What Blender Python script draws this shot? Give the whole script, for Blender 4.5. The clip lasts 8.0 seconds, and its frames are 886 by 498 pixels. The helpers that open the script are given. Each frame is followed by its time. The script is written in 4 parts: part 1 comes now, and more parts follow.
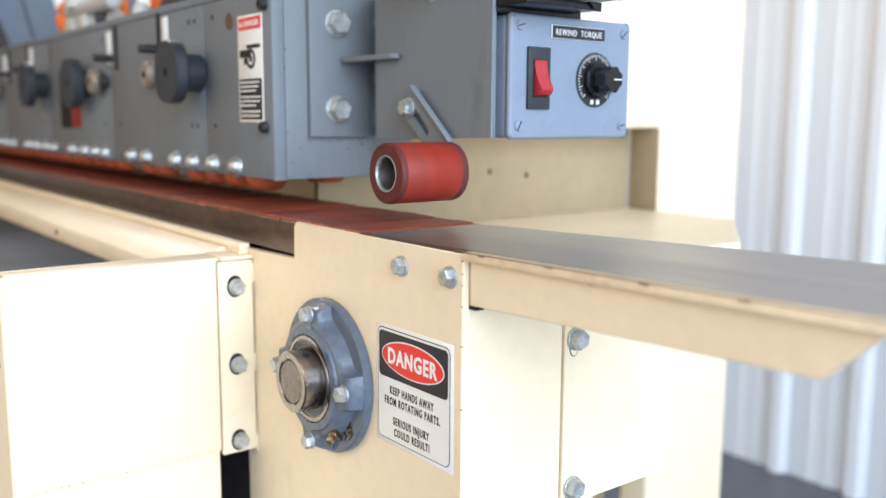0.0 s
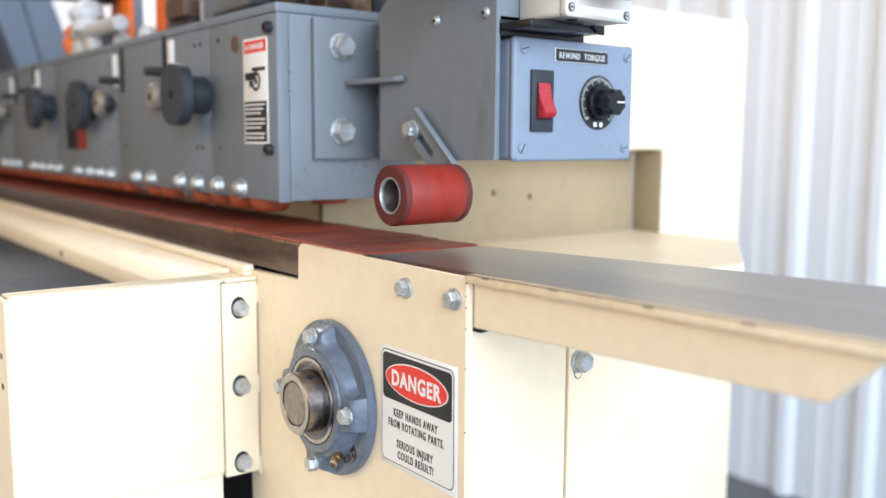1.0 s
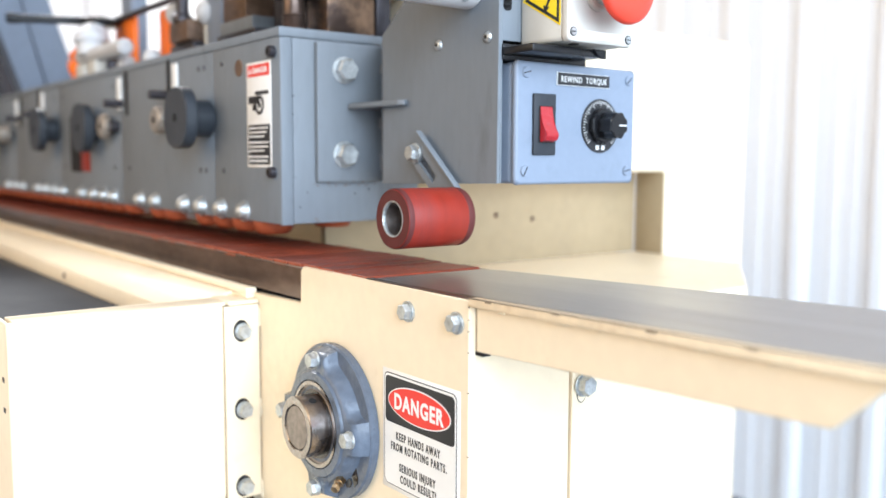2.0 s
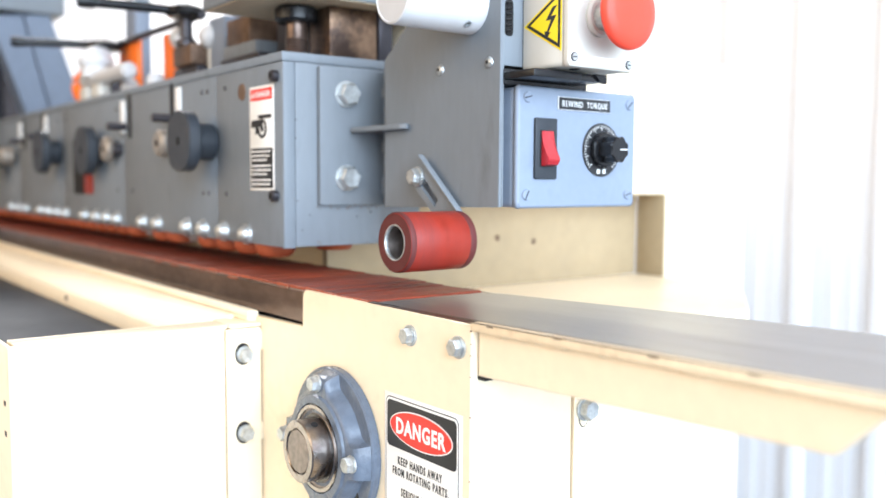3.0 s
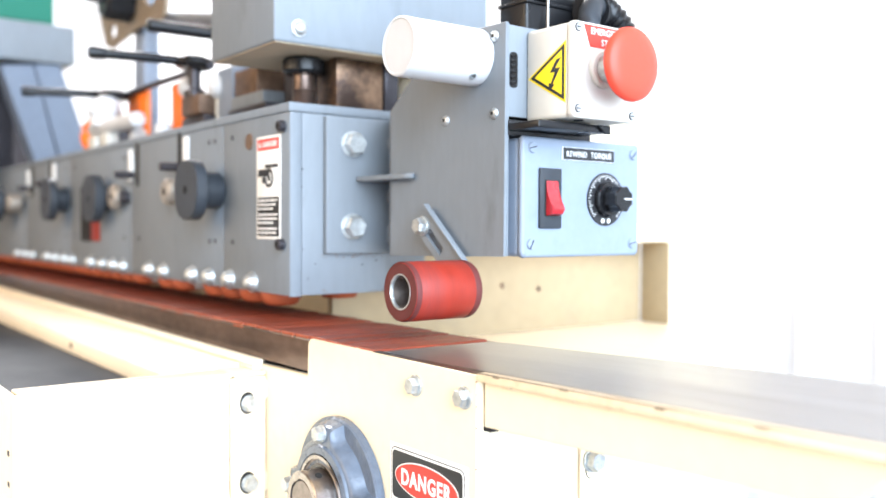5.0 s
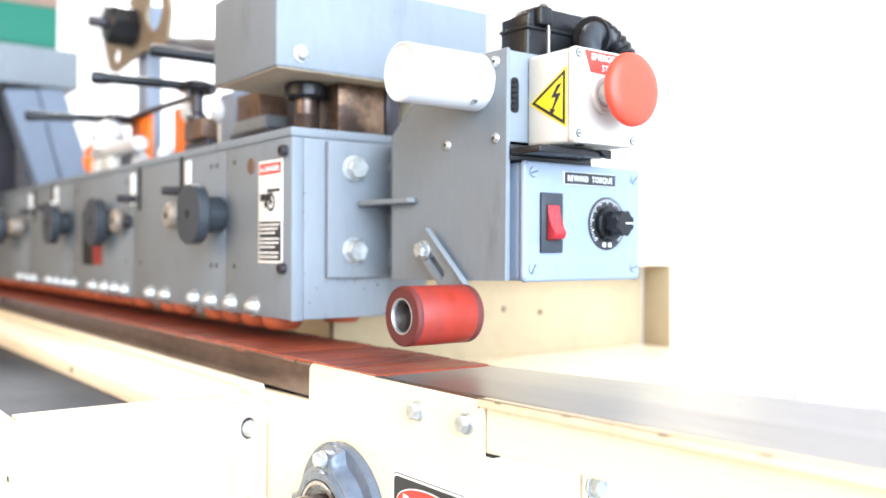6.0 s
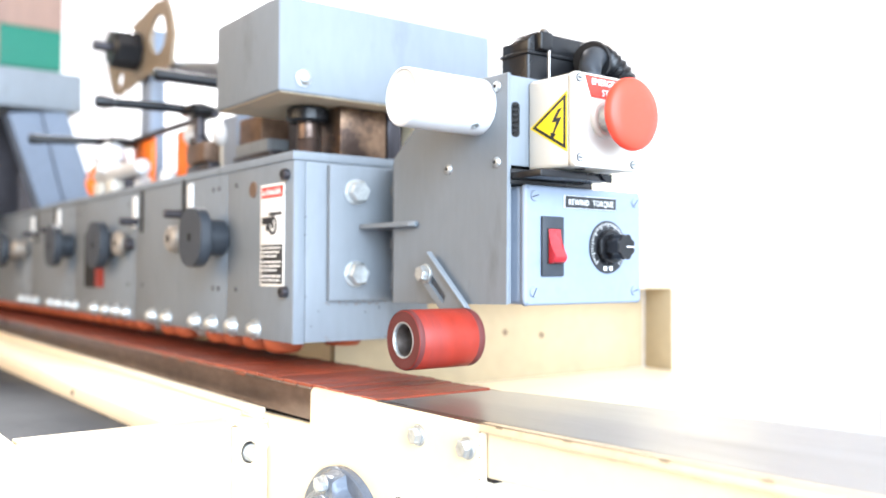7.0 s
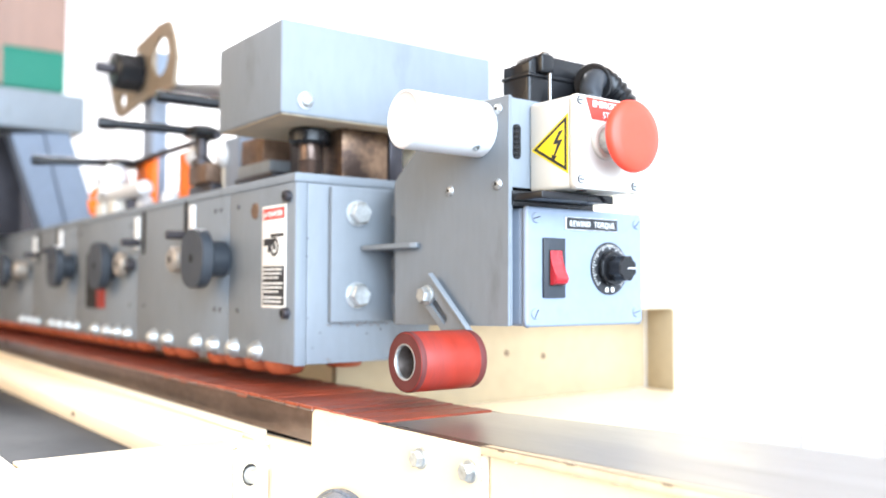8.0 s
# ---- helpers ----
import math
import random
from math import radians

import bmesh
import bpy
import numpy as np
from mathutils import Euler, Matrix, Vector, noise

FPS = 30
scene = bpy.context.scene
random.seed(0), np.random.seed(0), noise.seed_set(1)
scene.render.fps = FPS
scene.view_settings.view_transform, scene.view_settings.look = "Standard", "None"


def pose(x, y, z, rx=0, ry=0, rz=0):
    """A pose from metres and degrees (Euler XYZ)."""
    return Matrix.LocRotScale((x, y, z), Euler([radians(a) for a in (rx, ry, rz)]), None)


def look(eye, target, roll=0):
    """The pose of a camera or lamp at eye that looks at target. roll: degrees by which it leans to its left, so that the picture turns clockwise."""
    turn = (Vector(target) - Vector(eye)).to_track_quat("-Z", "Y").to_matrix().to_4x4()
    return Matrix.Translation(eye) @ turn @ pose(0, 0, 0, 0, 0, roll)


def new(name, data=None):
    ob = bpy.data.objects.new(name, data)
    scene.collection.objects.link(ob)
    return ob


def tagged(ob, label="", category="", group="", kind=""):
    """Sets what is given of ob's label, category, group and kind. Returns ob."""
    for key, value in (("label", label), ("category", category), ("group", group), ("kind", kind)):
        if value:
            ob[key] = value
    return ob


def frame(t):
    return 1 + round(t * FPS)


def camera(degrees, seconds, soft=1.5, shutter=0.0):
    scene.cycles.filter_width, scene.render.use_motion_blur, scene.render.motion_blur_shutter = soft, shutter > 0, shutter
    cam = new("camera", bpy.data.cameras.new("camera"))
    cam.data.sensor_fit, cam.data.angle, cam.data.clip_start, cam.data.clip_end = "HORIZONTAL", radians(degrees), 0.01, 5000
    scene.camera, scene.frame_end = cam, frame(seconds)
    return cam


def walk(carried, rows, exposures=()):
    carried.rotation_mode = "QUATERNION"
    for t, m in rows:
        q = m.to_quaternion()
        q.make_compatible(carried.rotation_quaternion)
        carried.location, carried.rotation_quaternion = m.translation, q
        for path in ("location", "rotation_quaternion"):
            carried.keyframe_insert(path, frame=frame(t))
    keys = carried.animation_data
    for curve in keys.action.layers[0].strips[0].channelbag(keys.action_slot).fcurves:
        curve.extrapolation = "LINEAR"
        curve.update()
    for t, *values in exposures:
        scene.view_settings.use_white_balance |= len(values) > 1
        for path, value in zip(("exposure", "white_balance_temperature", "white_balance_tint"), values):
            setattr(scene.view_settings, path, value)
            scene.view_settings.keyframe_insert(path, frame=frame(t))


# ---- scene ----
cam = camera(53.0, 8.0)
PATH = [
    (0.0, 0.4255, -0.3457, 1.0330, 81.67, -0.29, 52.25),
    (0.5, 0.4256, -0.3455, 1.0329, 82.29, -0.28, 52.40),
    (1.0, 0.4260, -0.3466, 1.0342, 82.99, -0.30, 52.47),
    (1.5, 0.4258, -0.3463, 1.0354, 83.64, -0.27, 52.57),
    (3.0, 0.4269, -0.3481, 1.0387, 85.64, -0.27, 52.70),
    (3.5, 0.4269, -0.3484, 1.0398, 86.32, -0.29, 52.77),
    (4.0, 0.4270, -0.3492, 1.0403, 87.09, -0.22, 52.81),
    (4.5, 0.4278, -0.3499, 1.0413, 87.81, -0.25, 52.89),
    (6.0, 0.4279, -0.3509, 1.0440, 89.96, -0.23, 53.02),
    (6.5, 0.4280, -0.3507, 1.0450, 90.65, -0.22, 53.08),
    (7.0, 0.4292, -0.3516, 1.0459, 91.33, -0.22, 53.12),
    (7.5, 0.4295, -0.3526, 1.0474, 91.90, -0.19, 53.12),
    (8.0, 0.4296, -0.3523, 1.0481, 92.55, -0.16, 53.20),
]
walk(cam, [(t, pose(*p)) for t, *p in PATH], exposures=[(0, -0.28), (1.0, -0.22), (1.5, -0.06), (3.0, 0.31), (3.5, 0.43), (4.5, 0.62), (6.0, 0.80), (8, 0.86)])

cam.data.dof.use_dof = True
cam.data.dof.focus_distance = 0.63
cam.data.dof.aperture_fstop = 4.3

# ---- light: overcast workshop, tall wide east doorway, added fill lamps south and overhead ----
world = bpy.data.worlds.new("sky")
scene.world = world
world.use_nodes = True
wn = world.node_tree.nodes
sky = wn.new("ShaderNodeTexSky")
sky.sky_type = "NISHITA"
sky.sun_disc = False
sky.sun_elevation = radians(35)
sky.sun_rotation = radians(100)
wn["Background"].inputs["Strength"].default_value = 0.12
world.node_tree.links.new(sky.outputs["Color"], wn["Background"].inputs["Color"])


def lamp(name, eye, target, sx, sy, watts, color):
    data = bpy.data.lights.new(name, "AREA")
    data.shape, data.size, data.size_y, data.energy, data.color = "RECTANGLE", sx, sy, watts, color
    ob = new(name, data)
    ob.matrix_world = look(eye, target)
    return ob


lamp("east_window_daylight", (2.95, -0.65, 1.98), (-0.3, -0.35, 1.4), 3.6, 3.2, 365, (0.64, 0.805, 1.0))
# unseen overhead fills, added; the far one brightens the white wall behind
lamp("added_roof_fill", (0.6, 0.6, 4.3), (0.6, 0.6, 0), 1.1, 3.0, 14, (1.0, 0.88, 0.74))
lamp("added_roof_fill", (-4.6, 0.6, 4.3), (-4.6, 0.6, 0), 1.1, 3.0, 330, (0.98, 0.98, 1.0))
# unseen fill, added to brighten and warm the south-facing sides
lamp("added_south_fill", (-0.6, -3.45, 2.3), (-0.6, 0, 1.6), 3.8, 1.9, 80, (1.0, 0.74, 0.45))


# ---- materials ----
def material(name, color, rough=0.5, metal=0.0, vary=0.08, fine=60.0, coarse=7.0, bump=0.05, stain=None, stain_amount=0.0,
             stain_scale=12.0, stretch=(1, 1, 1), random_tint=0.0, coat=0.0, spec=0.3, stain_from=0.58):
    m = bpy.data.materials.new(name)
    m.use_nodes = True
    nt = m.node_tree
    n, link = nt.nodes, nt.links.new
    b = n["Principled BSDF"]
    b.inputs["Metallic"].default_value = metal
    b.inputs["Coat Weight"].default_value = coat
    b.inputs["Specular IOR Level"].default_value = 0.5 if metal else spec
    tc = n.new("ShaderNodeTexCoord")
    mp = n.new("ShaderNodeMapping")
    mp.inputs["Scale"].default_value = stretch
    link(tc.outputs["Object"], mp.inputs["Vector"])
    big, small = n.new("ShaderNodeTexNoise"), n.new("ShaderNodeTexNoise")
    big.inputs["Scale"].default_value, small.inputs["Scale"].default_value = coarse, fine
    big.inputs["Detail"].default_value = small.inputs["Detail"].default_value = 4.0
    link(mp.outputs["Vector"], big.inputs["Vector"])
    link(mp.outputs["Vector"], small.inputs["Vector"])
    add = n.new("ShaderNodeMath")
    add.operation = "ADD"
    link(big.outputs["Fac"], add.inputs[0])
    link(small.outputs["Fac"], add.inputs[1])
    ramp = n.new("ShaderNodeMapRange")
    ramp.inputs["From Min"].default_value, ramp.inputs["From Max"].default_value = 0.6, 1.4
    ramp.inputs["To Min"].default_value, ramp.inputs["To Max"].default_value = 1 - vary, 1 + vary
    link(add.outputs[0], ramp.inputs["Value"])
    scale = n.new("ShaderNodeVectorMath")
    scale.operation = "SCALE"
    scale.inputs[0].default_value = color
    out = ramp.outputs["Result"]
    if random_tint:
        info = n.new("ShaderNodeObjectInfo")
        r2 = n.new("ShaderNodeMapRange")
        r2.inputs["To Min"].default_value, r2.inputs["To Max"].default_value = 1 - random_tint, 1 + random_tint
        link(info.outputs["Random"], r2.inputs["Value"])
        mul = n.new("ShaderNodeMath")
        mul.operation = "MULTIPLY"
        link(out, mul.inputs[0])
        link(r2.outputs["Result"], mul.inputs[1])
        out = mul.outputs[0]
    link(out, scale.inputs["Scale"])
    col = scale.outputs["Vector"]
    if stain:
        sn = n.new("ShaderNodeTexNoise")
        sn.inputs["Scale"].default_value, sn.inputs["Detail"].default_value = stain_scale, 6.0
        sn.inputs["Roughness"].default_value = 0.65
        link(mp.outputs["Vector"], sn.inputs["Vector"])
        sr = n.new("ShaderNodeMapRange")
        sr.inputs["From Min"].default_value, sr.inputs["From Max"].default_value = stain_from, stain_from + 0.17
        sr.inputs["To Max"].default_value = stain_amount
        link(sn.outputs["Fac"], sr.inputs["Value"])
        mix = n.new("ShaderNodeMix")
        mix.data_type = "RGBA"
        mix.inputs[7].default_value = (*stain, 1)
        link(sr.outputs["Result"], mix.inputs[0])
        link(col, mix.inputs[6])
        col = mix.outputs[2]
    link(col, b.inputs["Base Color"])
    rr = n.new("ShaderNodeMapRange")
    rr.inputs["From Min"].default_value, rr.inputs["From Max"].default_value = 0.3, 0.7
    rr.inputs["To Min"].default_value, rr.inputs["To Max"].default_value = max(rough - 0.08, 0.03), min(rough + 0.08, 1)
    link(big.outputs["Fac"], rr.inputs["Value"])
    link(rr.outputs["Result"], b.inputs["Roughness"])
    if bump:
        bp = n.new("ShaderNodeBump")
        bp.inputs["Strength"].default_value, bp.inputs["Distance"].default_value = bump, 0.002
        link(small.outputs["Fac"], bp.inputs["Height"])
        link(bp.outputs["Normal"], b.inputs["Normal"])
    return m


CREAM = material("cream_enamel", (0.83, 0.693, 0.498), 0.38, vary=0.05, fine=90, coarse=9, bump=0.06, stain=(0.45, 0.30, 0.15), stain_amount=0.22, stain_scale=16)
CREAM_EDGE = material("worn_cream_edge", (0.78, 0.635, 0.44), 0.5, vary=0.12, fine=120, coarse=20, bump=0.2, stain=(0.36, 0.22, 0.11), stain_amount=0.45, stain_scale=40)
GREY = material("grey_machine_enamel", (0.170, 0.188, 0.206), 0.5, vary=0.07, fine=120, coarse=8, bump=0.07, stain=(0.075, 0.075, 0.075), stain_amount=0.40, stain_scale=26, stretch=(1, 1, 0.3))
GREY_BLUE = material("blue_grey_enamel", (0.200, 0.236, 0.295), 0.42, vary=0.05, fine=140, coarse=10, bump=0.05, stain=(0.10, 0.12, 0.13), stain_amount=0.25, stain_scale=25)
CAST_BLUE = material("cast_iron_blue_paint", (0.105, 0.128, 0.165), 0.32, vary=0.2, fine=160, coarse=25, bump=0.45, stain=(0.03, 0.035, 0.04), stain_amount=0.7, stain_scale=30, coat=0.2)
STEEL = material("bright_steel", (0.33, 0.315, 0.30), 0.34, 1.0, vary=0.12, fine=200, coarse=40, bump=0.05)
ZINC = material("zinc_plated_steel", (0.50, 0.52, 0.52), 0.46, 0.85, vary=0.3, fine=420, coarse=160, bump=0.3)
SHAFT = material("dull_turned_steel", (0.27, 0.232, 0.212), 0.46, 0.9, vary=0.35, fine=200, coarse=50, bump=0.1)
DULL_ZINC = material("dull_zinc_screw", (0.27, 0.29, 0.31), 0.5, 0.7, vary=0.15, bump=0.05)
MILL = material("brushed_steel_sheet", (0.41, 0.395, 0.385), 0.40, 1.0, vary=0.10, fine=220, coarse=8, bump=0.03, stain=(0.25, 0.21, 0.18), stain_amount=0.5, stain_scale=14, stretch=(0.25, 3, 1))
BROWN_STEEL = material("oiled_brown_steel", (0.145, 0.10, 0.080), 0.33, 0.75, vary=0.35, fine=150, coarse=14, bump=0.15, stain=(0.06, 0.045, 0.04), stain_amount=0.8, stain_scale=18, stretch=(0.4, 1, 1))
RUST = material("rusty_block_steel", (0.14, 0.085, 0.055), 0.5, 0.5, vary=0.4, fine=120, coarse=30, bump=0.3, stain=(0.05, 0.035, 0.03), stain_amount=0.9, stain_scale=35)
RED_RUBBER = material("red_urethane", (0.265, 0.023, 0.012), 0.46, vary=0.25, fine=60, coarse=18, bump=0.06, stain=(0.10, 0.022, 0.022), stain_amount=0.55, stain_scale=14, stretch=(0.6, 2.0, 0.6), stain_from=0.50)
ROLLER_END = material("dirty_red_urethane_end", (0.10, 0.022, 0.020), 0.6, vary=0.2, fine=80, coarse=25, bump=0.08)
PAD = material("worn_orange_red_rubber", (0.205, 0.038, 0.017), 0.46, vary=0.35, fine=120, coarse=14, bump=0.2, stain=(0.055, 0.028, 0.022), stain_amount=0.9, stain_scale=15, stretch=(1.0, 0.7, 1), random_tint=0.3, stain_from=0.42)
# cream enamel again, with the shade of the recess put into its colour
SHADED_CREAM = material("shaded_cream_enamel", (0.340, 0.258, 0.156), 0.5, vary=0.10, fine=60, coarse=6, bump=0.05, stain=(0.25, 0.2, 0.14), stain_amount=0.4, stain_scale=10)
COLLAR = material("oily_turned_collar_steel", (0.34, 0.305, 0.285), 0.28, 1.0, vary=0.3, fine=260, coarse=45, bump=0.06, stain=(0.10, 0.08, 0.065), stain_amount=0.5, stain_scale=50)
ORANGE = material("orange_rubber", (0.31, 0.068, 0.027), 0.5, vary=0.15, fine=80, coarse=30, bump=0.08, random_tint=0.15)
ORANGE_PAINT = material("orange_enamel", (0.85, 0.17, 0.02), 0.4, vary=0.06)
BLACK = material("black_plastic", (0.009, 0.009, 0.010), 0.28, vary=0.2, bump=0.04)
BLACK_MAT = material("black_rubber_mat", (0.045, 0.047, 0.052), 0.6, vary=0.2, bump=0.1)
DARK_KNOB = material("dark_grey_knob_plastic", (0.026, 0.030, 0.036), 0.45, vary=0.15, bump=0.06)
DARK_METAL = material("blackened_steel", (0.05, 0.045, 0.05), 0.4, 0.6, vary=0.2, bump=0.05)
TAN_METAL = material("tan_zinc_knob", (0.30, 0.26, 0.22), 0.4, 0.5, vary=0.15, bump=0.05)
WHITE_PLASTIC = material("white_plastic", (0.53, 0.525, 0.525), 0.4, vary=0.05, bump=0.03)
OFF_WHITE = material("off_white_plastic", (0.56, 0.535, 0.48), 0.45, vary=0.05, bump=0.05)
LABEL_WHITE = material("white_label_film", (0.80, 0.79, 0.76), 0.35, vary=0.04, bump=0.02, stain=(0.6, 0.52, 0.42), stain_amount=0.3, stain_scale=60)
LABEL_BLACK = material("black_label_ink", (0.022, 0.022, 0.024), 0.35, vary=0.1, bump=0.02)
LABEL_RED = material("red_label_ink", (0.78, 0.045, 0.03), 0.35, vary=0.05, bump=0.02)
LABEL_YELLOW = material("yellow_label_film", (0.85, 0.62, 0.02), 0.35, vary=0.04, bump=0.02)
RED_PLASTIC = material("red_button_plastic", (0.66, 0.058, 0.032), 0.42, vary=0.04, bump=0.02)
SWITCH_RED = material("red_translucent_plastic", (0.37, 0.018, 0.024), 0.28, vary=0.1, bump=0.0, coat=0.5)
GREEN = material("green_board", (0.015, 0.15, 0.105), 0.6, vary=0.06)
WOOD = material("pale_pink_wood", (0.27, 0.175, 0.14), 0.6, vary=0.15, coarse=6, stretch=(8, 8, 0.6), bump=0.05)
BRONZE = material("tan_bronze_plate", (0.26, 0.20, 0.14), 0.45, 0.4, vary=0.12, bump=0.05)
WALL = material("white_painted_sheet_metal", (0.80, 0.81, 0.83), 0.5, vary=0.03, coarse=2, bump=0.03)
# tan for unseen walls and ceiling, chosen to cut and warm bounce light
BOUNCE_LINING = material("tan_bounce_lining", (0.34, 0.235, 0.15), 0.7, vary=0.15, coarse=1.5, fine=20, stretch=(1, 1, 6), bump=0.05)
CONCRETE = material("dark_sealed_concrete", (0.09, 0.095, 0.11), 0.45, vary=0.25, fine=25, coarse=2.5, bump=0.15, stain=(0.05, 0.05, 0.055), stain_amount=0.6, stain_scale=3)
# warm bounce light from below, put into the colour
UNDERSIDE_TAN = material("underside_bounce_tan", (0.50, 0.40, 0.28), 0.6, vary=0.12, fine=80, coarse=10, bump=0.05)
BRASS = material("brass_fitting", (0.50, 0.38, 0.24), 0.25, 1.0, vary=0.1, bump=0.02)
OIL = material("black_oil_film", (0.022, 0.016, 0.012), 0.18, vary=0.3, fine=200, coarse=60, bump=0.25, coat=0.3)
DARK_BLUE = material("dark_blue_grey_enamel", (0.130, 0.158, 0.206), 0.45, vary=0.1, fine=60, coarse=6, bump=0.05, stain=(0.05, 0.055, 0.06), stain_amount=0.4, stain_scale=10)
WORN_BRASS = material("mottled_worn_brass", (0.20, 0.122, 0.075), 0.38, 0.8, vary=0.35, fine=140, coarse=30, bump=0.3, stain=(0.045, 0.028, 0.022), stain_amount=0.95, stain_scale=22, stain_from=0.42)
VOID = material("dark_cavity", (0.015, 0.014, 0.014), 0.8, vary=0.1, bump=0)


# ---- mesh tools ----
BASE = {}


def shade(me, angle=35):
    for p in me.polygons:
        p.use_smooth = True
    me.set_sharp_from_angle(angle=radians(angle))


def thing(name, at, label, category, group="", kind=""):
    ob = new(name)
    ob.location = at
    ob.empty_display_size = 0.02
    BASE[ob] = Vector(at)
    return tagged(ob, label, category, group, kind)


def part(name, bm, material, parent, label=""):
    me = bpy.data.meshes.new(name)
    base = BASE[parent]
    bmesh.ops.translate(bm, verts=bm.verts, vec=-base)
    bmesh.ops.recalc_face_normals(bm, faces=bm.faces)
    bm.to_mesh(me)
    bm.free()
    me.materials.append(material)
    shade(me)
    ob = new(name, me)
    ob.parent = parent
    BASE[ob] = base
    return tagged(ob, label)


def solo(name, bm, material, at, label, category, group="", kind=""):
    me = bpy.data.meshes.new(name)
    bmesh.ops.translate(bm, verts=bm.verts, vec=-Vector(at))
    bmesh.ops.recalc_face_normals(bm, faces=bm.faces)
    bm.to_mesh(me)
    bm.free()
    me.materials.append(material)
    shade(me)
    ob = new(name, me)
    ob.location = at
    BASE[ob] = Vector(at)
    return tagged(ob, label, category, group, kind)


def merge(bm, other):
    me = bpy.data.meshes.new("tmp")
    other.to_mesh(me)
    other.free()
    bm.from_mesh(me)
    bpy.data.meshes.remove(me)
    return bm


def box(x0, x1, y0, y1, z0, z1, bevel=0.001, seg=2):
    bm = bmesh.new()
    bmesh.ops.create_cube(bm, size=1)
    for v in bm.verts:
        v.co = ((x0 + x1) / 2 + v.co.x * (x1 - x0), (y0 + y1) / 2 + v.co.y * (y1 - y0), (z0 + z1) / 2 + v.co.z * (z1 - z0))
    if bevel:
        bmesh.ops.bevel(bm, geom=bm.edges[:], offset=min(bevel, 0.45 * min(abs(x1 - x0), abs(y1 - y0), abs(z1 - z0))), segments=seg, affect="EDGES", profile=0.5)
    return bm


def axes(axis):
    """The turn that lays local z along the given way."""
    return Vector(axis).to_track_quat("Z", "Y").to_matrix().to_4x4()


def lathe(profile, at, axis, seg=40, close=True):
    """A turned body: profile of (radius, height along axis)."""
    bm = bmesh.new()
    m = Matrix.Translation(at) @ axes(axis)
    rings = []
    for r, h in profile:
        if r < 1e-6:
            rings.append([bm.verts.new(m @ Vector((0, 0, h)))])
        else:
            rings.append([bm.verts.new(m @ Vector((r * math.cos(2 * math.pi * k / seg), r * math.sin(2 * math.pi * k / seg), h))) for k in range(seg)])
    for a, b in zip(rings, rings[1:]):
        for k in range(seg):
            j = (k + 1) % seg
            if len(a) == 1 and len(b) > 1:
                bm.faces.new((a[0], b[k], b[j]))
            elif len(b) == 1 and len(a) > 1:
                bm.faces.new((a[k], a[j], b[0]))
            elif len(a) > 1:
                bm.faces.new((a[k], a[j], b[j], b[k]))
    if close:
        for ring in (rings[0], rings[-1]):
            if len(ring) > 1:
                bm.faces.new(ring)
    return bm


def rod(p0, p1, r, seg=24, bevel=0.0008):
    p0, p1 = Vector(p0), Vector(p1)
    n = (p1 - p0).length
    b = min(bevel, r * 0.4, n * 0.3)
    return lathe([(0, 0), (r - b, 0), (r, b), (r, n - b), (r - b, n), (0, n)], p0, p1 - p0, seg)


def prism(points, plane, t0, t1, bevel=0.0008, seg=1):
    """A plate: an outline in the plane "xz", "yz" or "xy", from t0 to t1 along the third axis."""
    bm = bmesh.new()
    place = {"xz": lambda u, v, t: (u, t, v), "yz": lambda u, v, t: (t, u, v), "xy": lambda u, v, t: (u, v, t)}[plane]
    a = [bm.verts.new(place(u, v, t0)) for u, v in points]
    b = [bm.verts.new(place(u, v, t1)) for u, v in points]
    bm.faces.new(a)
    bm.faces.new(b[::-1])
    n = len(points)
    for k in range(n):
        bm.faces.new((a[k], a[(k + 1) % n], b[(k + 1) % n], b[k]))
    bmesh.ops.recalc_face_normals(bm, faces=bm.faces)
    if bevel:
        bmesh.ops.bevel(bm, geom=bm.edges[:], offset=bevel, segments=seg, affect="EDGES", profile=0.5)
    return bm


def rounded(u0, u1, v0, v1, r, n=6):
    out = []
    for cu, cv, a0 in ((u1 - r, v1 - r, 0), (u0 + r, v1 - r, 90), (u0 + r, v0 + r, 180), (u1 - r, v0 + r, 270)):
        out += [(cu + r * math.cos(radians(a0 + 90 * k / n)), cv + r * math.sin(radians(a0 + 90 * k / n))) for k in range(n + 1)]
    return out


def oval(cu, cv, ru, rv, n=40):
    return [(cu + ru * math.cos(2 * math.pi * k / n), cv + rv * math.sin(2 * math.pi * k / n)) for k in range(n)]


def hex_head(at, axis, across, height, turn=0.0, dish=True):
    """A chamfered hexagon bolt head, standing on its seat."""
    r = across / math.sqrt(3)
    bm = lathe([(r * 0.985, 0), (r, height * 0.1), (r, height * 0.78), (r * 0.86, height), (r * 0.5, height * (0.96 if dish else 1)), (0, height * (0.94 if dish else 1))],
               (0, 0, 0), (0, 0, 1), 6)
    bmesh.ops.transform(bm, matrix=Matrix.Translation(at) @ axes(axis) @ Matrix.Rotation(radians(turn), 4, "Z"), verts=bm.verts)
    return bm


def washer(at, axis, r, h=0.0016):
    return lathe([(r * 0.4, 0), (r, 0), (r, h * 0.8), (r * 0.96, h), (r * 0.4, h)], at, axis, 28)


